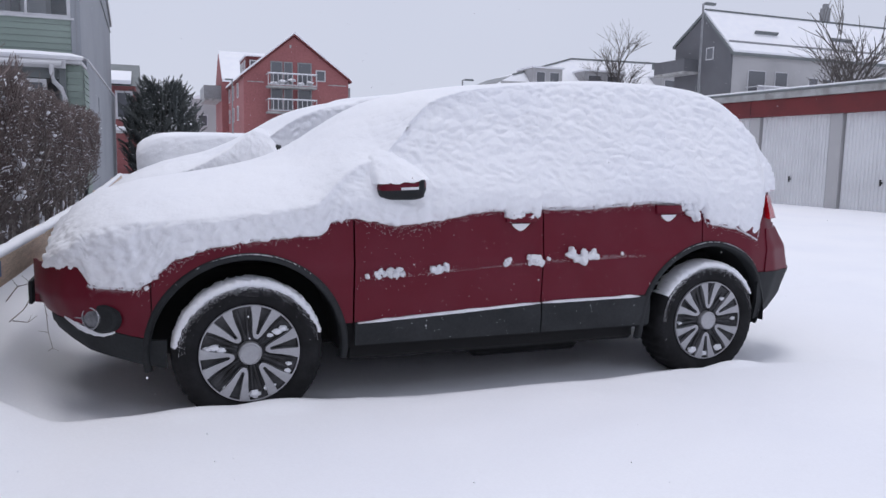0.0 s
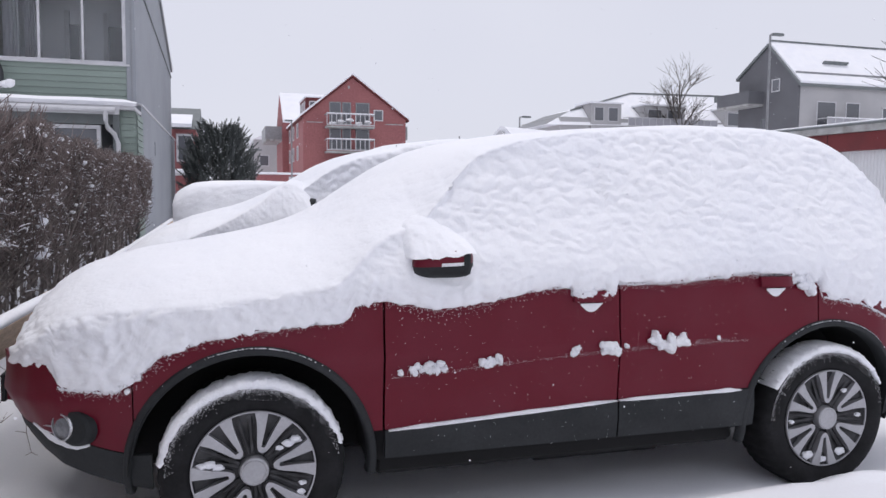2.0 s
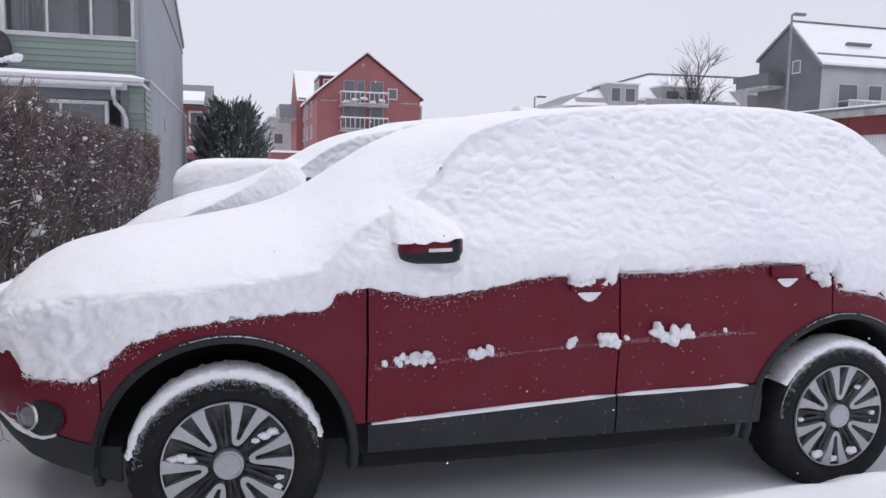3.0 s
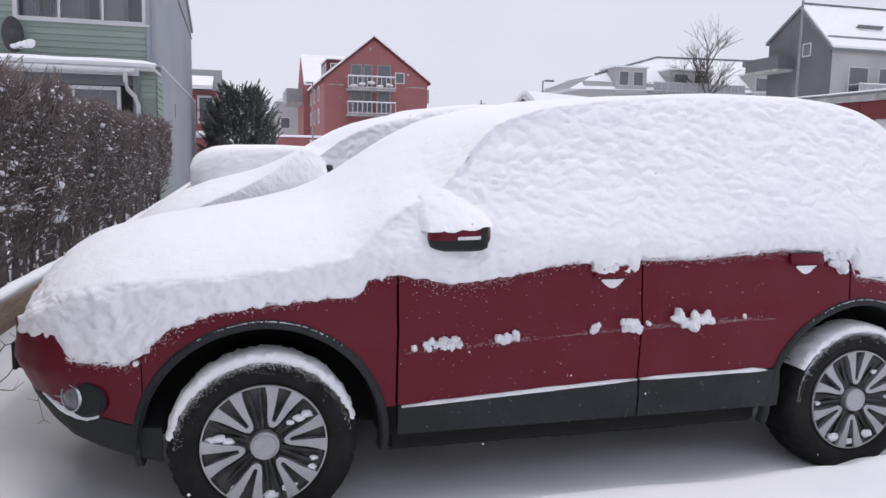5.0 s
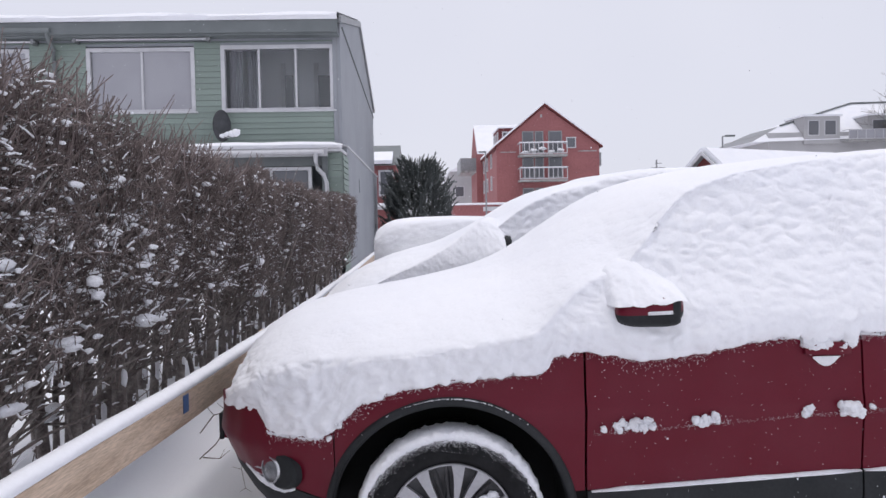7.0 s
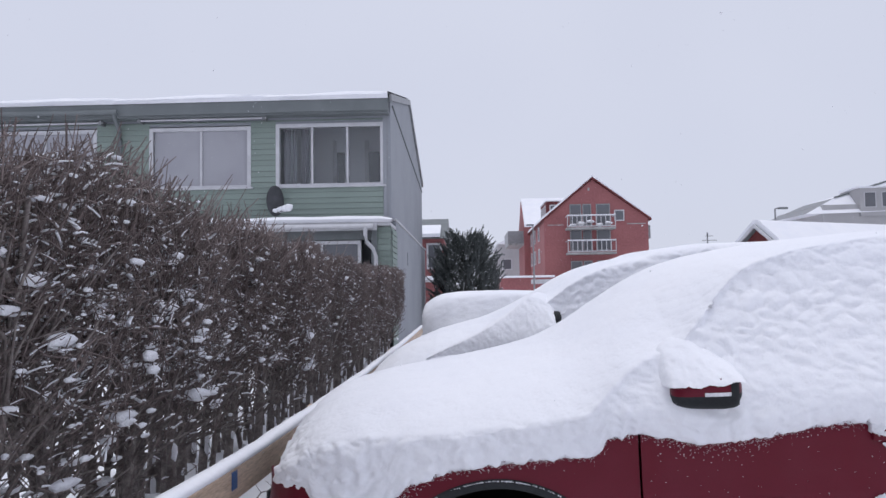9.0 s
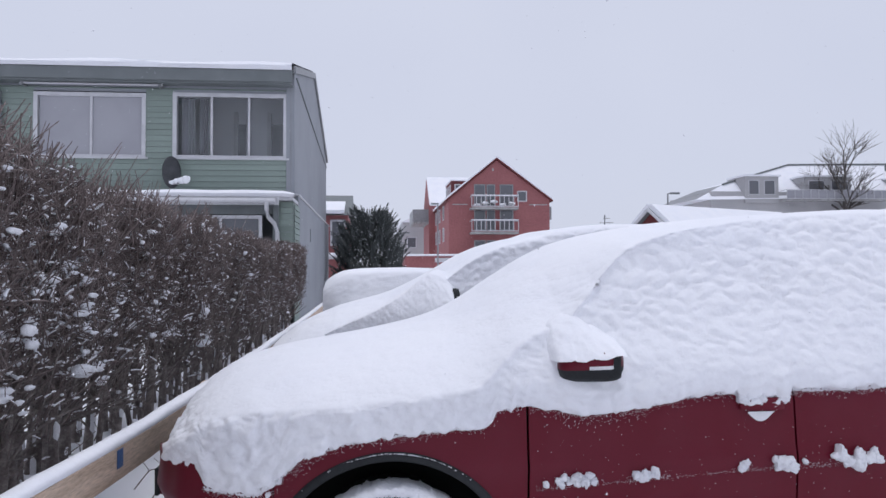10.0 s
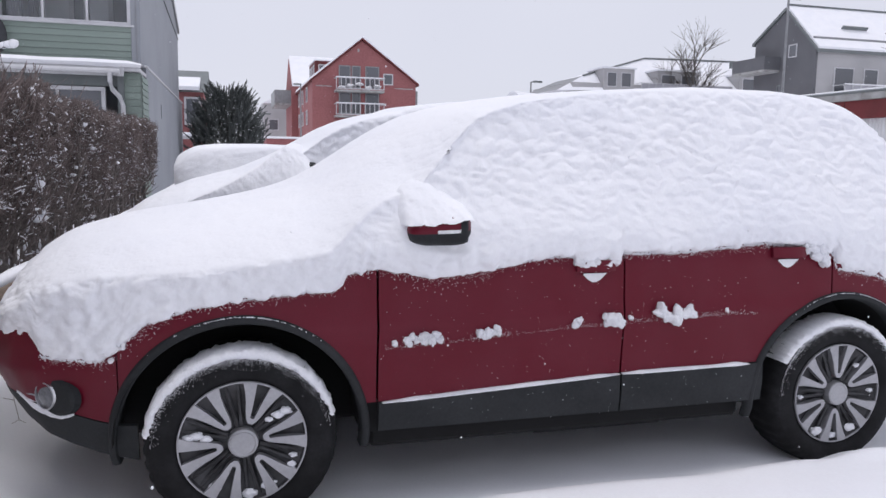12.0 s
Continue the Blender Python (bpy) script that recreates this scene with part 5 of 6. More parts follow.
# ---- trees ----
def bare_tree(name, label, at, height, spread_r, seed, turns=5):
    r = random.Random(seed)
    tree = thing(name, label, "tree", at, group="bare trees")
    segs = []

    def grow(p, d, length, rad, level):
        q = p + d * length * 0.5 + Vector((r.gauss(0, 0.03), r.gauss(0, 0.03), 0)) * length
        e = p + d * length
        segs.append((p, q, e, rad, rad * 0.62))
        if level == 0:
            return
        for k in range(4 if level < turns else 7):
            side = Vector((r.gauss(0, 1), r.gauss(0, 1), r.gauss(0.1, 0.5))).normalized()
            nd = (d * 0.9 + side * spread_r * (1.0 if level < turns else 1.25) + Vector((0, 0, 0.10))).normalized()
            s = r.uniform(0.35, 1.0)
            grow(p + (e - p) * s, nd, length * r.uniform(0.62, 0.92), rad * 0.62 * (1.15 - 0.4 * s), level - 1)

    trunk_h = height * 0.30
    grow(Vector((0, 0, 0)), Vector((0, 0, 1)), trunk_h, height * 0.018, turns)
    grow(Vector((0, 0, trunk_h)), Vector((0.05, 0, 1)).normalized(), trunk_h, height * 0.013, turns - 1)
    part("trunk", Shape().tube([(0, 0, -0.3), (0.02, 0, trunk_h * 0.5), (0, 0, trunk_h), (0.1, 0, trunk_h * 1.9)], [height * 0.024, height * 0.019, height * 0.016, height * 0.006], 10), TREEBARK, tree, smooth=60)
    a = np.array([[tuple(s[0]), tuple(s[1]), tuple(s[2])] for s in segs])
    v, f = sticks(a[:, 0], a[:, 1], a[:, 2], np.maximum([s[3] for s in segs], height * 0.0007), np.maximum([s[4] for s in segs], height * 0.0007), 4)
    part("crown", raw_mesh("crown", v, f), TREEBARK, tree, "fine bare branches")
    return tree


bare_tree("bare_tree", "leafless tree with a fine branching crown behind the roofs", (53.9, 79.0, 6.0), 11.5, 0.62, 4, 4)
bare_tree("bare_tree", "leafless tree standing beyond the garages", (37.3, 30.0, 0.0), 11.0, 0.62, 9, 4)
juniper = thing("conifer", "dark bushy conifer dusted with snow", "tree", (-0.15, 25.0, 0))
part("trunk", Shape().tube([(0, 0, -0.2), (0.05, 0, 1.2), (0, 0.05, 2.6)], [0.12, 0.09, 0.03], 8), TREEBARK, juniper)
n = 900
zz = 0.3 + 3.1 * rng.random(n) ** 0.9
rad = np.interp(zz, [0.2, 1.2, 2.4, 3.2, 3.6], [1.05, 1.2, 1.1, 0.65, 0.25]) * np.sqrt(rng.uniform(0.35, 1, n)) * rng.uniform(0.75, 1.12, n)
th = rng.uniform(0, 2 * np.pi, n)
c = np.stack([rad * np.cos(th), rad * np.sin(th), zz], 1)
dirs = np.stack([0.55 * np.cos(th), 0.55 * np.sin(th), np.full(n, 0.75)], 1) + rng.normal(0, 0.18, (n, 3))
m = 34
t = rng.random((n, m, 1))
p = c[:, None] + dirs[:, None] * (t - 0.3) * 0.62
off = rng.normal(0, 0.05, (n, m, 3)) * (1.15 - t)
p0 = (p + off * 0.3).reshape(-1, 3)
p2 = (p + off * 1.3 + dirs[:, None] * 0.10).reshape(-1, 3)
k = len(p0)
v, f = sticks(p0, (p0 + p2) / 2, p2, np.full(k, 0.014), np.full(k, 0.005), 3)
part("crown", raw_mesh("crown", v, f, False), CONIFER, juniper, "dense upswept dark sprays")
pick = rng.integers(0, len(p0), 1100)
size = rng.uniform(0.006, 0.014, 1100)
v = (uv[None] * np.stack([size * 1.8, size * 1.3, size * 0.7], 1)[:, None] + (p2[pick] + np.array([0, 0, 0.008]))[:, None]).reshape(-1, 3)
f = (uf[None] + (np.arange(1100) * len(uv))[:, None, None]).reshape(-1, 4)
part("dusting", raw_mesh("dusting", v, f), SNOW_CLOD, juniper, "snow dusting", kind="stuff")


# ---- buildings in the distance ----
def far_window(parent, face, a0, a1, z0, z1, at, out, frame_mat=None):
    """A window with a frame and a pane on a wall; face 'y' looks to -y at y=at, face 'x' looks to -x at x=at."""
    def bx(sh, a, b, c, d, o0, o1):
        return sh.box(a, at - o1, c, b, at - o0, d) if face == "y" else sh.box(at - o1, a, c, at - o0, b, d)
    t = 0.09
    f = Shape()
    bx(f, a0, a0 + t, z0, z1, -0.05, out)
    bx(f, a1 - t, a1, z0, z1, -0.05, out)
    bx(f, a0 + t, a1 - t, z1 - t, z1, -0.05, out)
    bx(f, a0 + t, a1 - t, z0, z0 + t, -0.05, out)
    w = part("window", f, frame_mat or WHITEWOOD, parent, smooth=0)
    part("pane", bx(Shape(), a0 + t, a1 - t, z0 + t, z1 - t, 0.0, out * 0.4), WINDOWDARK, w, smooth=0)
    return w


def far_balcony(parent, x0, x1, y, z, deep=1.5, rail=1.0, step=0.45, snow=True, panel=True):
    """A slab with posts, rails and thin balusters on a wall that faces -y."""
    b = part("balcony", Shape().box(x0, y - deep, z - 0.16, x1, y, z), CONCRETE, parent, "balcony with a metal railing")
    r = Shape().box(x0, y - deep, z + rail - 0.06, x1, y - deep + 0.06, z + rail).box(x0, y - deep, z + 0.05, x1, y - deep + 0.05, z + 0.12)
    r.box(x0, y - deep, z + rail - 0.06, x0 + 0.06, y, z + rail).box(x1 - 0.06, y - deep, z + rail - 0.06, x1, y, z + rail)
    part("rail", r, WHITEWOOD, b)
    n = max(2, int((x1 - x0) / step))
    for k in range(n + 1):
        x = x0 + 0.03 + (x1 - x0 - 0.06) * k / n
        part("baluster", Shape().box(x - 0.028, y - deep + 0.01, z + 0.05, x + 0.028, y - deep + 0.05, z + rail - 0.06), WHITEWOOD, b)
    if panel:
        part("glass_panel", Shape().box(x0 + 0.05, y - deep + 0.055, z + 0.12, x1 - 0.05, y - deep + 0.065, z + rail - 0.08), CURTAIN, b, "frosted railing panel")
    if snow:
        part("rail_snow", Shape().box(x0 - 0.02, y - deep - 0.02, z + rail, x1 + 0.02, y - deep + 0.08, z + rail + 0.06), SNOW, b, bevel=0.02)
    return b


RX0, RX1, RY, RD = 6.55, 15.4, 62.0, 26.0
RM, EAVE, RIDGE = 10.72, 7.55, 11.0
red = thing("apartment_house", "red brick apartment house with a steep gable and balconies", "house", (0, 0, 0))
part("wall", Shape().prism([(RX0, 0), (RX1, 0), (RX1, EAVE), (RM, RIDGE - 0.05), (RX0, EAVE)], RY, RY + RD, "y"), BRICK, red, smooth=0)
for nm, xa, za, xb, zb in (("roof", RX0 - 0.25, EAVE - 0.2, RM, RIDGE), ("roof", RM, RIDGE, RX1 + 0.25, EAVE - 0.2)):
    rf = part(nm, Shape().prism([(xa, za), (xb, zb), (xb, zb + 0.16), (xa, za + 0.16)], RY - 0.25, RY + RD + 0.2, "y"), BROWNWOOD, red, "tiled roof slope")
    part("roof_snow", Shape().prism([(xa, za + 0.165), (xb, zb + 0.165), (xb, zb + 0.31), (xa, za + 0.36)], RY - 0.29, RY + RD, "y"), SNOW, rf, "snow on the roof", bevel=0.02)
for z in (1.95, 4.65, 6.95):
    far_balcony(red, 8.35, 12.4, RY, z - 0.2 if z > 6 else z, 1.4, 1.0, 0.38, panel=False)
for z in (2.0, 4.7, 6.85):
    for a, b in ((8.75, 9.75), (9.85, 10.6), (11.0, 12.2)):
        far_window(red, "y", a, b, z + 0.15, z + 2.0, RY, 0.05, METALGREY)
far_window(red, "y", 12.55, 13.4, 7.35, 8.3, RY, 0.05)
for a, b in ((RX0 + 0.3, 8.2), (13.6, RX1 - 0.2)):
    part("brick_band", Shape().box(a, RY - 0.012, 7.05, b, RY, 7.13), CONCRETE, red)
for k in range(5):
    heap = clod(Shape(), (8.9 + 0.75 * k, RY - 0.8, 6.98 + 0.14 * (k % 3)), (0.30, 0.3, 0.13 + 0.04 * (k % 2)), 90 + k, 0.5)
    part("balcony_snow", heap, SNOW, red, "snow heaped on balcony furniture", smooth=60)
part("gable_vent", Shape().box(10.35, RY - 0.02, 10.0, 10.5, RY, 10.25), CONCRETE, red)
for y in (66, 70, 74, 80):
    for z in (1.2, 4.0, 6.0):
        far_window(red, "x", y, y + 1.2, z, z + 1.3, RX0, 0.06)
# cross gable and balcony on the flank
part("cross_gable", Shape().prism([(76.0, 0), (84.0, 0), (84.0, 8.2), (80.0, 11.3), (76.0, 8.2)], 5.9, RM, "x"), BRICK, red, smooth=0)
part("cross_gable_snow", Shape().prism([(75.8, 8.15), (80.0, 11.35), (84.2, 8.15), (84.2, 8.45), (80.0, 11.65), (75.8, 8.45)], 5.95, RM, "x"), SNOW, red, smooth=0)
part("dormer", Shape().box(7.2, 66.0, 7.6, 9.6, 71.0, 9.6), BROWNWOOD, red, "flat dormer")
part("dormer_snow", Shape().box(7.1, 65.9, 9.605, 9.8, 71.1, 9.75), SNOW, red, bevel=0.05)
for y in (66.5, 68.2, 69.7):
    far_window(red, "x", y, y + 0.9, 8.3, 9.3, 7.2, 0.05)
for k in range(3):
    far_window(red, "y", 7.5 + 0.72 * k, 8.1 + 0.72 * k, 8.4, 9.3, 66.0, 0.05)
fl = part("balcony", Shape().box(4.3, 76.5, 6.3, 5.9, 83.5, 6.5), CONCRETE, red, "grey side balcony")
part("rail", Shape().box(4.3, 76.45, 6.5, 5.9, 76.5, 7.8).box(4.25, 76.45, 6.5, 4.3, 83.5, 7.8), METALGREY, fl)
part("side_balcony", Shape().box(RX1, RY + 3, 6.0, RX1 + 0.9, RY + 6, 7.2), METALGREY, red)

hall = thing("pale_building", "pale low apartment block behind the brick house", "house", (3.9, 95, 0))
part("wall", Shape().box(0, 0, 0, 3.2, 18, 7.6), RENDERWALL, hall)
part("roof", Shape().prism([(-0.2, 7.6), (3.4, 7.6), (3.4, 9.2)], -0.2, 18, "y"), SNOW, hall)
for z in (1.5, 4.3):
    far_window(hall, "y", 0.6, 1.8, z, z + 1.4, 0.0, 0.05)
low_annex = thing("annex", "low red annex with a snowy flat roof", "annex", (2.6, 58, 0))
part("wall", Shape().box(0, 0, 0, 4.2, 6, 2.55), BRICK, low_annex)
part("roof", Shape().box(-0.2, -0.3, 2.555, 4.3, 6.2, 2.72), SNOW, low_annex, bevel=0.05)
part("sign", Shape().box(2.4, -0.05, 2.05, 4.0, -0.005, 2.40), WHITEWOOD, low_annex, "plain pale sign board")

near_red = thing("terrace_house", "red and grey terraced house end behind the conifer", "house", (0, 0, 0))
part("wall", Shape().box(-9, 32, 0, -1.15, 39, 4.0), BRICK, near_red)
part("roof", Shape().prism([(31.6, 3.95), (35.5, 5.2), (39.4, 3.95)], -9.2, -1.0, "x"), FASCIA, near_red, smooth=0)
part("roof_snow", Shape().prism([(31.55, 4.0), (33.2, 4.55), (33.2, 4.70), (31.55, 4.16)], -9.2, -1.3, "x"), SNOW, near_red, smooth=0)
far_window(near_red, "y", -1.95, -1.25, 2.55, 3.75, 32, 0.06)
part("canopy", Shape().box(-2.2, 31.0, 1.95, -1.1, 32, 2.05), WHITEWOOD, near_red)
part("canopy_snow", Shape().box(-2.2, 30.95, 2.055, -1.08, 32, 2.22), SNOW, near_red, bevel=0.05)

# grey gabled block
GX, GY = 46.2, 50.0
grey = thing("grey_apartment_block", "modern block with dark gable, pale walls and snowy roof", "house", (0, 0, 0))
part("wall", Shape().prism([(GY, 0), (GY, 10.55), (53.8, 14.2), (57.6, 11.9), (57.6, 0)], GX + 0.1, GX + 34, "x"), RENDERWALL, grey, smooth=0)
part("gable", Shape().prism([(GY + 0.02, 0), (GY + 0.02, 10.55), (53.8, 14.2), (57.58, 11.9), (57.58, 0)], GX - 0.1, GX + 0.098, "x"), DARKCLAD, grey, "dark grey gable cladding", smooth=0)
part("roof", Shape().prism([(GY - 0.3, 10.32), (53.8, 14.25), (57.9, 11.75), (57.9, 12.0), (53.8, 14.5), (GY - 0.3, 10.55)], GX - 0.25, GX + 34.2, "x"), FASCIA, grey, smooth=0)
part("roof_snow", Shape().prism([(GY - 0.25, 10.56), (53.8, 14.51), (57.7, 12.12), (57.7, 12.3), (53.8, 14.72), (GY - 0.25, 10.78)], GX - 0.1, GX + 34.0, "x"), SNOW, grey, "snow on the roof", smooth=0)
part("ridge_cap", Shape().box(GX, 53.7, 14.72, GX + 34, 53.95, 14.84), FASCIA, grey)
part("snow_guard", Shape().box(GX, GY + 0.5, 11.50, GX + 34, GY + 0.55, 11.68), METALGREY, grey)
for k in range(3):
    part("roof_light", moved(Shape().box(-1.3, -0.04, -0.25, 1.3, 0.04, 0.25), pose(GX + 5 + 9 * k, 51.6, 12.68, 46)), FASCIA, grey)
part("chimney", Shape().box(GX + 15.2, 54.8, 13.0, GX + 15.9, 55.5, 16.4).tube([(GX + 15.55, 55.15, 16.4), (GX + 15.55, 55.15, 16.8)], 0.3, 12), METALGREY, grey, "metal chimney", bevel=0.03)
for k, x in enumerate((GX + 1.6, GX + 12.5, GX + 22)):
    for z in (6.6, 3.6):
        far_balcony(grey, x, x + 5.6, GY, z, 1.5, 1.1, 0.8)
        far_window(grey, "y", x + 0.2, x + 2.2, z + 0.1, z + 2.6, GY, 0.05)
        far_window(grey, "y", x + 3.2, x + 4.7, z + 0.3, z + 2.6, GY, 0.05)
for k, x in enumerate((GX + 8.7, GX + 10.3, GX + 19.2)):
    for z in (7.2, 4.2):
        far_window(grey, "y", x, x + 1.2, z, z + 1.7, GY, 0.05)
far_window(grey, "x", 52.2, 53.2, 10.2, 11.3, GX - 0.1, 0.06)
far_window(grey, "x", 53.6, 54.4, 6.6, 8.0, GX - 0.1, 0.06, FASCIA)
gb = part("balcony", Shape().box(GX - 1.7, 54.2, 9.1, GX - 0.1, 58.6, 9.3), CONCRETE, grey, "grey corner balcony")
part("rail", Shape().box(GX - 1.7, 54.2, 9.3, GX - 1.62, 58.6, 10.4).box(GX - 1.62, 54.2, 9.3, GX - 0.1, 54.28, 10.4), DARKCLAD, gb)

# low pale block with a hipped snowy roof
midb = thing("mansard_block", "long pale block with a snowy hipped roof and dormers", "house", (0, 0, 0))
MX0, MX1, MY = 38.0, 72.0, 80.0
part("wall", Shape().box(MX0 + 0.5, MY, 0, MX1, MY + 12, 10.3), RENDERWALL, midb)
hip_points = [(MX0 - 1.5, MY - 0.4, 9.3), (MX1, MY - 0.4, 9.9), (MX1, MY + 12, 9.9), (MX0 - 1.5, MY + 12, 9.3), (MX0 + 2.5, MY + 1.5, 11.2), (MX0 + 12.6, MY + 5, 14.1), (MX1, MY + 5, 14.4), (MX0 + 2.5, MY + 9, 11.2)]
part("roof", Shape().add(hip_points, [(0, 1, 6, 5, 4), (4, 5, 7), (3, 7, 5, 6, 2), (1, 2, 6), (0, 3, 2, 1)]), SNOW, midb, "snow-covered hipped roof", smooth=0)
part("hip_slope", Shape().add([hip_points[k] for k in (0, 4, 7, 3)], [(0, 1, 2, 3)]), METALGREY, midb, "bare grey hip slope", smooth=0)
part("eave_edge", Shape().tube([(MX0 + 2.5, MY + 1.4, 11.25), (MX0 + 12.6, MY + 4.9, 14.15), (MX1, MY + 4.9, 14.45)], 0.10, 6), FASCIA, midb)
for x, w in ((MX0 + 4.4, 4.0), (MX0 + 11.6, 5.6), (MX0 + 23.0, 5.6)):
    dm = part("dormer", Shape().box(x, MY - 0.3, 9.0, x + w, MY + 4, 12.0), RENDERWALL, midb, "boxy dormer")
    part("dormer_roof", Shape().box(x - 0.2, MY - 0.5, 12.005, x + w + 0.2, MY + 4, 12.2), SNOW, dm)
    far_window(dm, "y", x + 0.4, x + w * 0.42, 9.9, 11.6, MY - 0.3, 0.05)
    far_window(dm, "y", x + w * 0.56, x + w - 0.4, 9.9, 11.6, MY - 0.3, 0.05)
far_balcony(midb, MX0 + 8.6, MX0 + 21, MY - 0.3, 9.3, 1.4, 1.1, 0.9, snow=False)
part("roof_vent", Shape().tube([(MX0 + 24, MY + 3, 13.2), (MX0 + 24, MY + 3, 14.0)], 0.2, 8), FASCIA, midb)

# shed with a snowy roof beyond the cars
shed = thing("shed", "dark red shed with a thick snowy roof", "shed", (12.45, 30.0, 0), 27)
part("wall", Shape().prism([(-2.2, 0), (2.2, 0), (2.2, 2.4), (0, 4.10), (-2.2, 2.4)], 0, 9.2, "x"), BROWNWOOD, shed, smooth=0)
part("verge", Shape().prism([(-2.5, 2.05), (0, 4.02), (2.5, 2.05), (2.5, 2.18), (0, 4.18), (-2.5, 2.18)], -0.35, -0.28, "x"), WHITEWOOD, shed, smooth=0)
part("roof", Shape().prism([(-2.5, 2.06), (0, 4.03), (2.5, 2.06), (2.5, 2.16), (0, 4.16), (-2.5, 2.16)], -0.28, 9.4, "x"), FASCIA, shed, smooth=0)
part("roof_snow", Shape().prism([(-2.5, 2.165), (0, 4.165), (2.5, 2.165), (2.52, 2.36), (0.15, 4.34), (-0.15, 4.34), (-2.52, 2.36)], -0.22, 9.3, "x"), SNOW, shed, smooth=0)
for k in range(6):
    part("roof_batten", Shape().add([(1.5 + 0.22 * k, -0.45, 4.02), (1.56 + 0.22 * k, -0.45, 4.02), (2.0 + 0.22 * k, -1.2, 3.42), (1.94 + 0.22 * k, -1.2, 3.42)], [(0, 1, 2, 3)]).add([(1.5 + 0.22 * k, -0.45, 3.9), (2.0 + 0.22 * k, -1.2, 3.3), (1.97 + 0.22 * k, -1.2, 3.42), (1.53 + 0.22 * k, -0.45, 4.02)], [(0, 1, 2, 3)]), FASCIA, shed)


# ---- street lamps and mast ----
def street_lamp(at, height, arm, label):
    l = thing("street_lamp", label, "street lamp", at, group="street lamps")
    part("pole", Shape().tube([(0, 0, -0.1), (0, 0, height * 0.5), (0, 0, height)], [0.075, 0.06, 0.045], 10), METALGREY, l, smooth=50)
    part("arm", Shape().tube([(0, 0, height), (arm, 0, height + 0.05)], 0.035, 8), METALGREY, l)
    part("lamp_head", Shape().box(arm - 0.1, -0.1, height - 0.02, arm + 0.45, 0.1, height + 0.09), FASCIA, l, bevel=0.02)


street_lamp((17.2, 40.0, 0), 5.85, 0.25, "slim grey street lamp")
street_lamp((22.65, 25.0, 0), 8.2, 0.2, "tall slim street lamp beyond the garages")
street_lamp((4.9, 54.0, 0), 6.4, -0.4, "dark street lamp before the brick house")
street_lamp((2.4, 60.0, 0), 4.5, 0.2, "short street lamp far down the street")
mast = thing("antenna_mast", "thin roof antenna on a mast", "antenna", (13.4, 40, 0))
part("pole", Shape().tube([(0, 0, 0), (0, 0, 4.6)], 0.04, 6), METALGREY, mast)
part("rods", Shape().tube([(-0.3, 0, 4.15), (0.5, 0, 4.15)], 0.02, 5).tube([(-0.1, 0, 4.4), (0.3, 0, 4.4)], 0.02, 5), METALGREY, mast)

# ---- garages ----
KX = 16.2
garage = thing("garage_row", "row of garages with white ribbed doors and a dark red fascia", "garage", (0, 0, 0))
part("wall", Shape().box(KX + 0.12, 3.0, 0, KX + 6, 23.0, 2.56), RENDERWALL, garage)
part("fascia", Shape().box(KX - 0.1, 3.0, 2.55, KX + 0.12, 23.0, 3.03), GARAGERED, garage, "dark red fascia board", bevel=0.006)
for y in (6.3, 9.4, 14.5, 19.0):
    part("fascia_joint", Shape().box(KX - 0.106, y, 2.55, KX - 0.0995, y + 0.012, 3.03), DARK, garage)
part("roof_edge", Shape().box(KX - 0.18, 2.9, 3.035, KX + 6.1, 23.1, 3.22), CONCRETE, garage, "stained pale roof edge", bevel=0.01)
part("roof_felt", Shape().box(KX - 0.20, 2.9, 3.222, KX + 6.1, 23.1, 3.27), FASCIA, garage, bevel=0.005)
part("roof_snow", Shape().box(KX - 0.05, 2.9, 3.272, KX + 6.1, 23.1, 3.34), SNOW, garage, bevel=0.03)
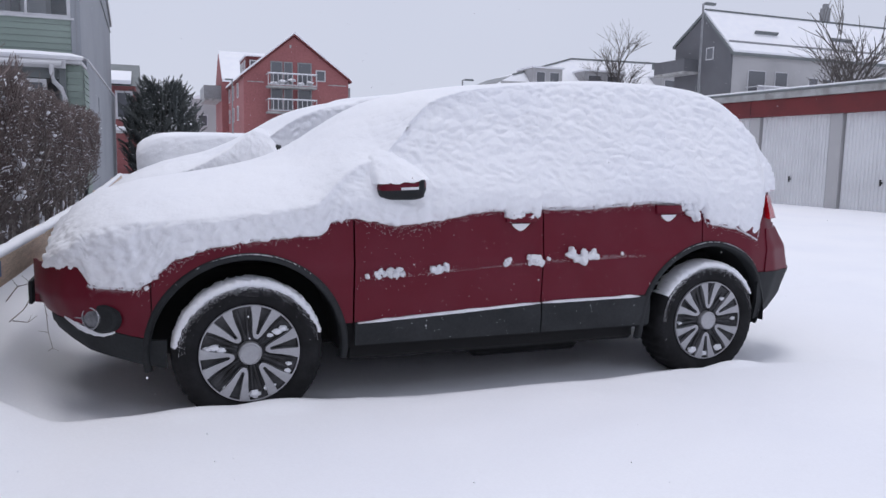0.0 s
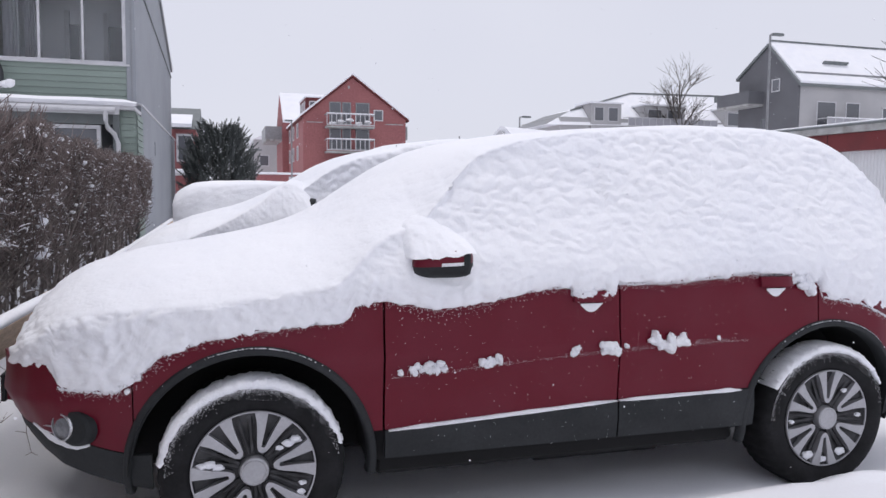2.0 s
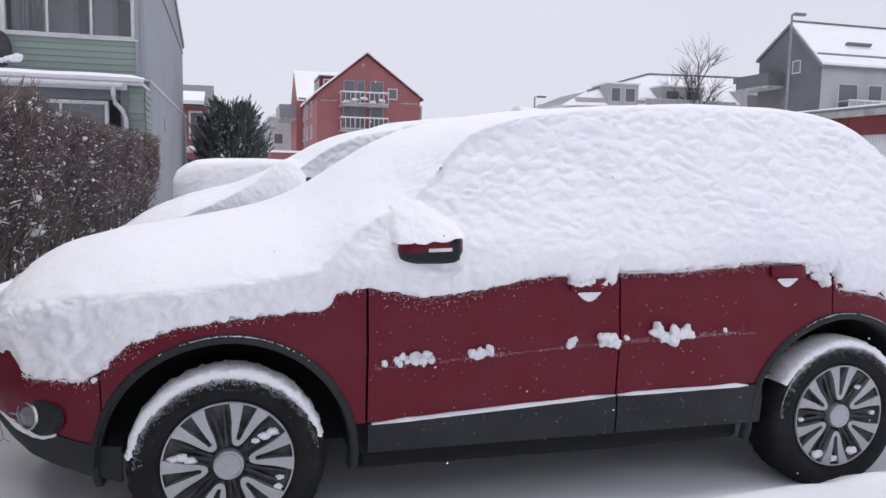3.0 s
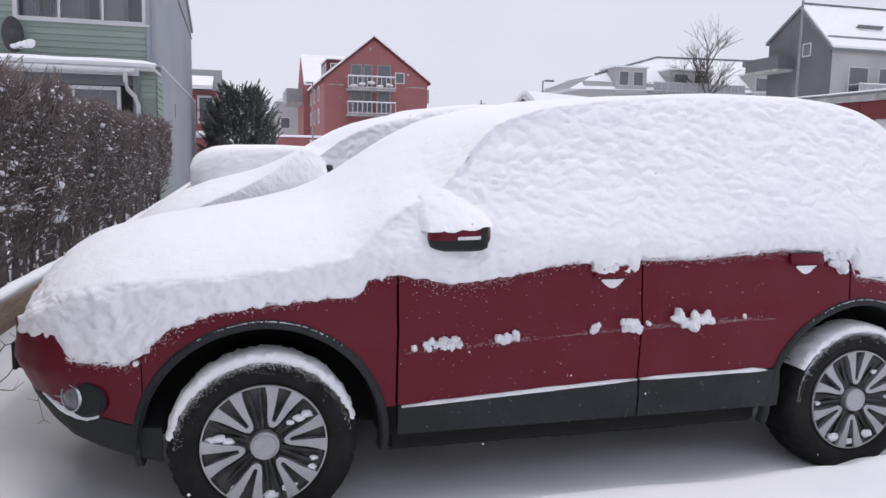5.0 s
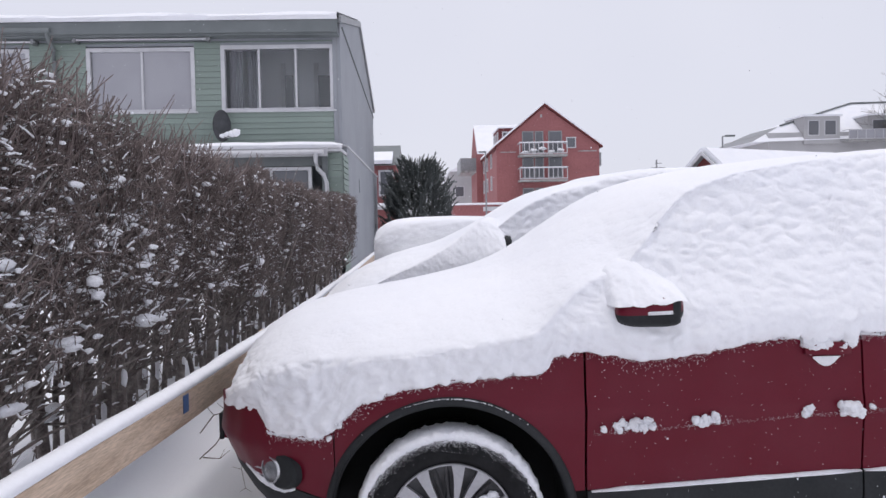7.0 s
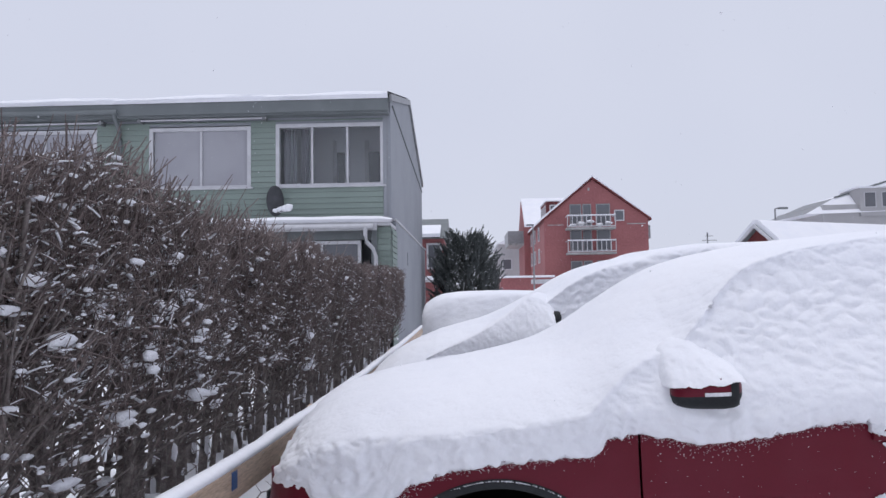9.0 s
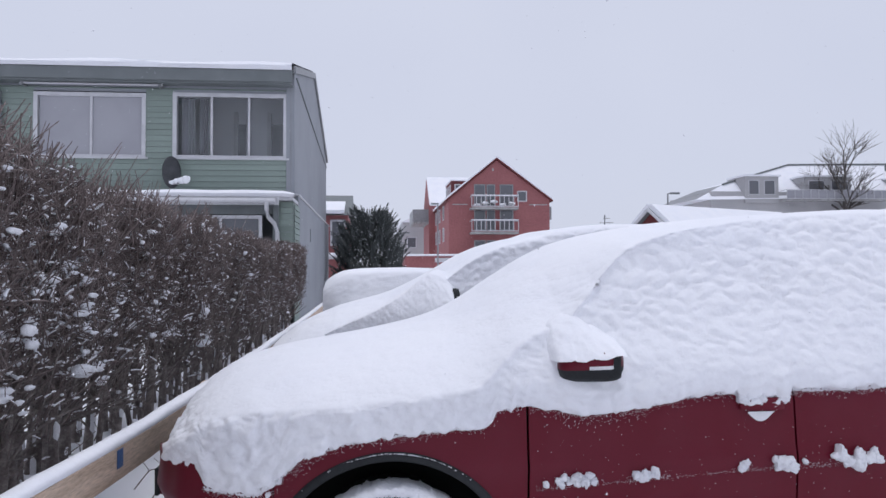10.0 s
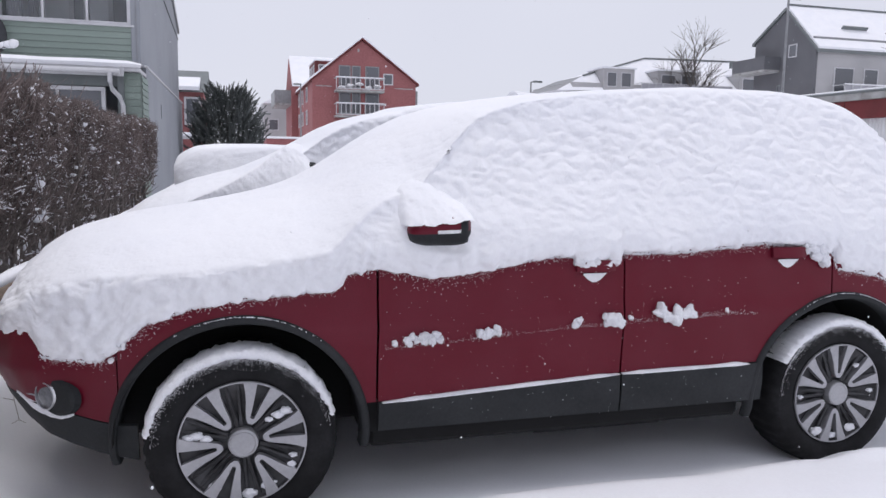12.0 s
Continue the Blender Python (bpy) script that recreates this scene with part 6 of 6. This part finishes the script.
for k, y0 in enumerate((3.2, 6.05, 8.9, 11.78, 14.6, 17.45, 20.3)):
    y1 = y0 + 2.37
    pts = []
    nribs = 22
    for i in range(nribs):
        a = y0 + (y1 - y0) * i / nribs
        w = (y1 - y0) / nribs
        pts += [(a, 0.0), (a + w * 0.40, 0.0), (a + w * 0.5, 0.022), (a + w * 0.9, 0.022)]
    pts.append((y1, 0.0))
    door = part("garage_door", Shape().slab([[(KX + 0.06 + d, y, z) for y, d in pts] for z in (0.06, 2.55)], [[(KX + 0.118, y, z) for y, d in pts] for z in (0.06, 2.55)]), DOORWHITE, garage, "white ribbed up-and-over door", smooth=0)
    hand = Shape().tube([(KX + 0.06, (y0 + y1) / 2, 0.80), (KX + 0.0, (y0 + y1) / 2, 0.80)], 0.02, 8).box(KX - 0.01, (y0 + y1) / 2 - 0.02, 0.72, KX + 0.01, (y0 + y1) / 2 + 0.02, 0.88)
    part("door_handle", hand, DARK, door, "black handle")
    part("pillar", Shape().box(KX - 0.02, y1 + 0.05, 0.0, KX + 0.119, y0 + 2.80, 2.549), RENDERWALL, garage, "pale pillar", bevel=0.01)

# ---- bare twigs beside the fence ----
def twig(points, r0):
    t = thing("fallen_twig", "thin bare brown twig sticking out of the snow by the fence", "twig", (0, 0, 0), group="loose twigs")
    pts = [Vector(p) for p in points]
    part("stem", Shape().tube(pts, [r0 * (1 - 0.7 * i / (len(pts) - 1)) for i in range(len(pts))], 5), TWIG, t, smooth=60)
    for i in range(1, len(pts) - 1):
        e = pts[i] + Vector((0.05 * random.uniform(-1, 1), 0.05 * random.uniform(-1, 1), 0.05 * random.uniform(-0.3, 1)))
        part("offshoot", Shape().tube([pts[i], e], [r0 * 0.5, r0 * 0.25], 4), TWIG, t)


twig([(-1.10, 0.72, 0.50), (-1.06, 0.80, 0.56), (-1.0, 0.82, 0.57), (-0.95, 0.80, 0.53), (-0.93, 0.76, 0.42), (-0.92, 0.72, 0.33), (-0.90, 0.70, 0.25), (-0.87, 0.68, 0.24)], 0.003)
twig([(-1.07, 0.60, 0.42), (-1.02, 0.68, 0.46), (-1.0, 0.72, 0.50), (-0.98, 0.72, 0.54)], 0.003)
twig([(-1.06, 0.62, 0.42), (-1.0, 0.66, 0.40), (-0.96, 0.68, 0.43)], 0.003)
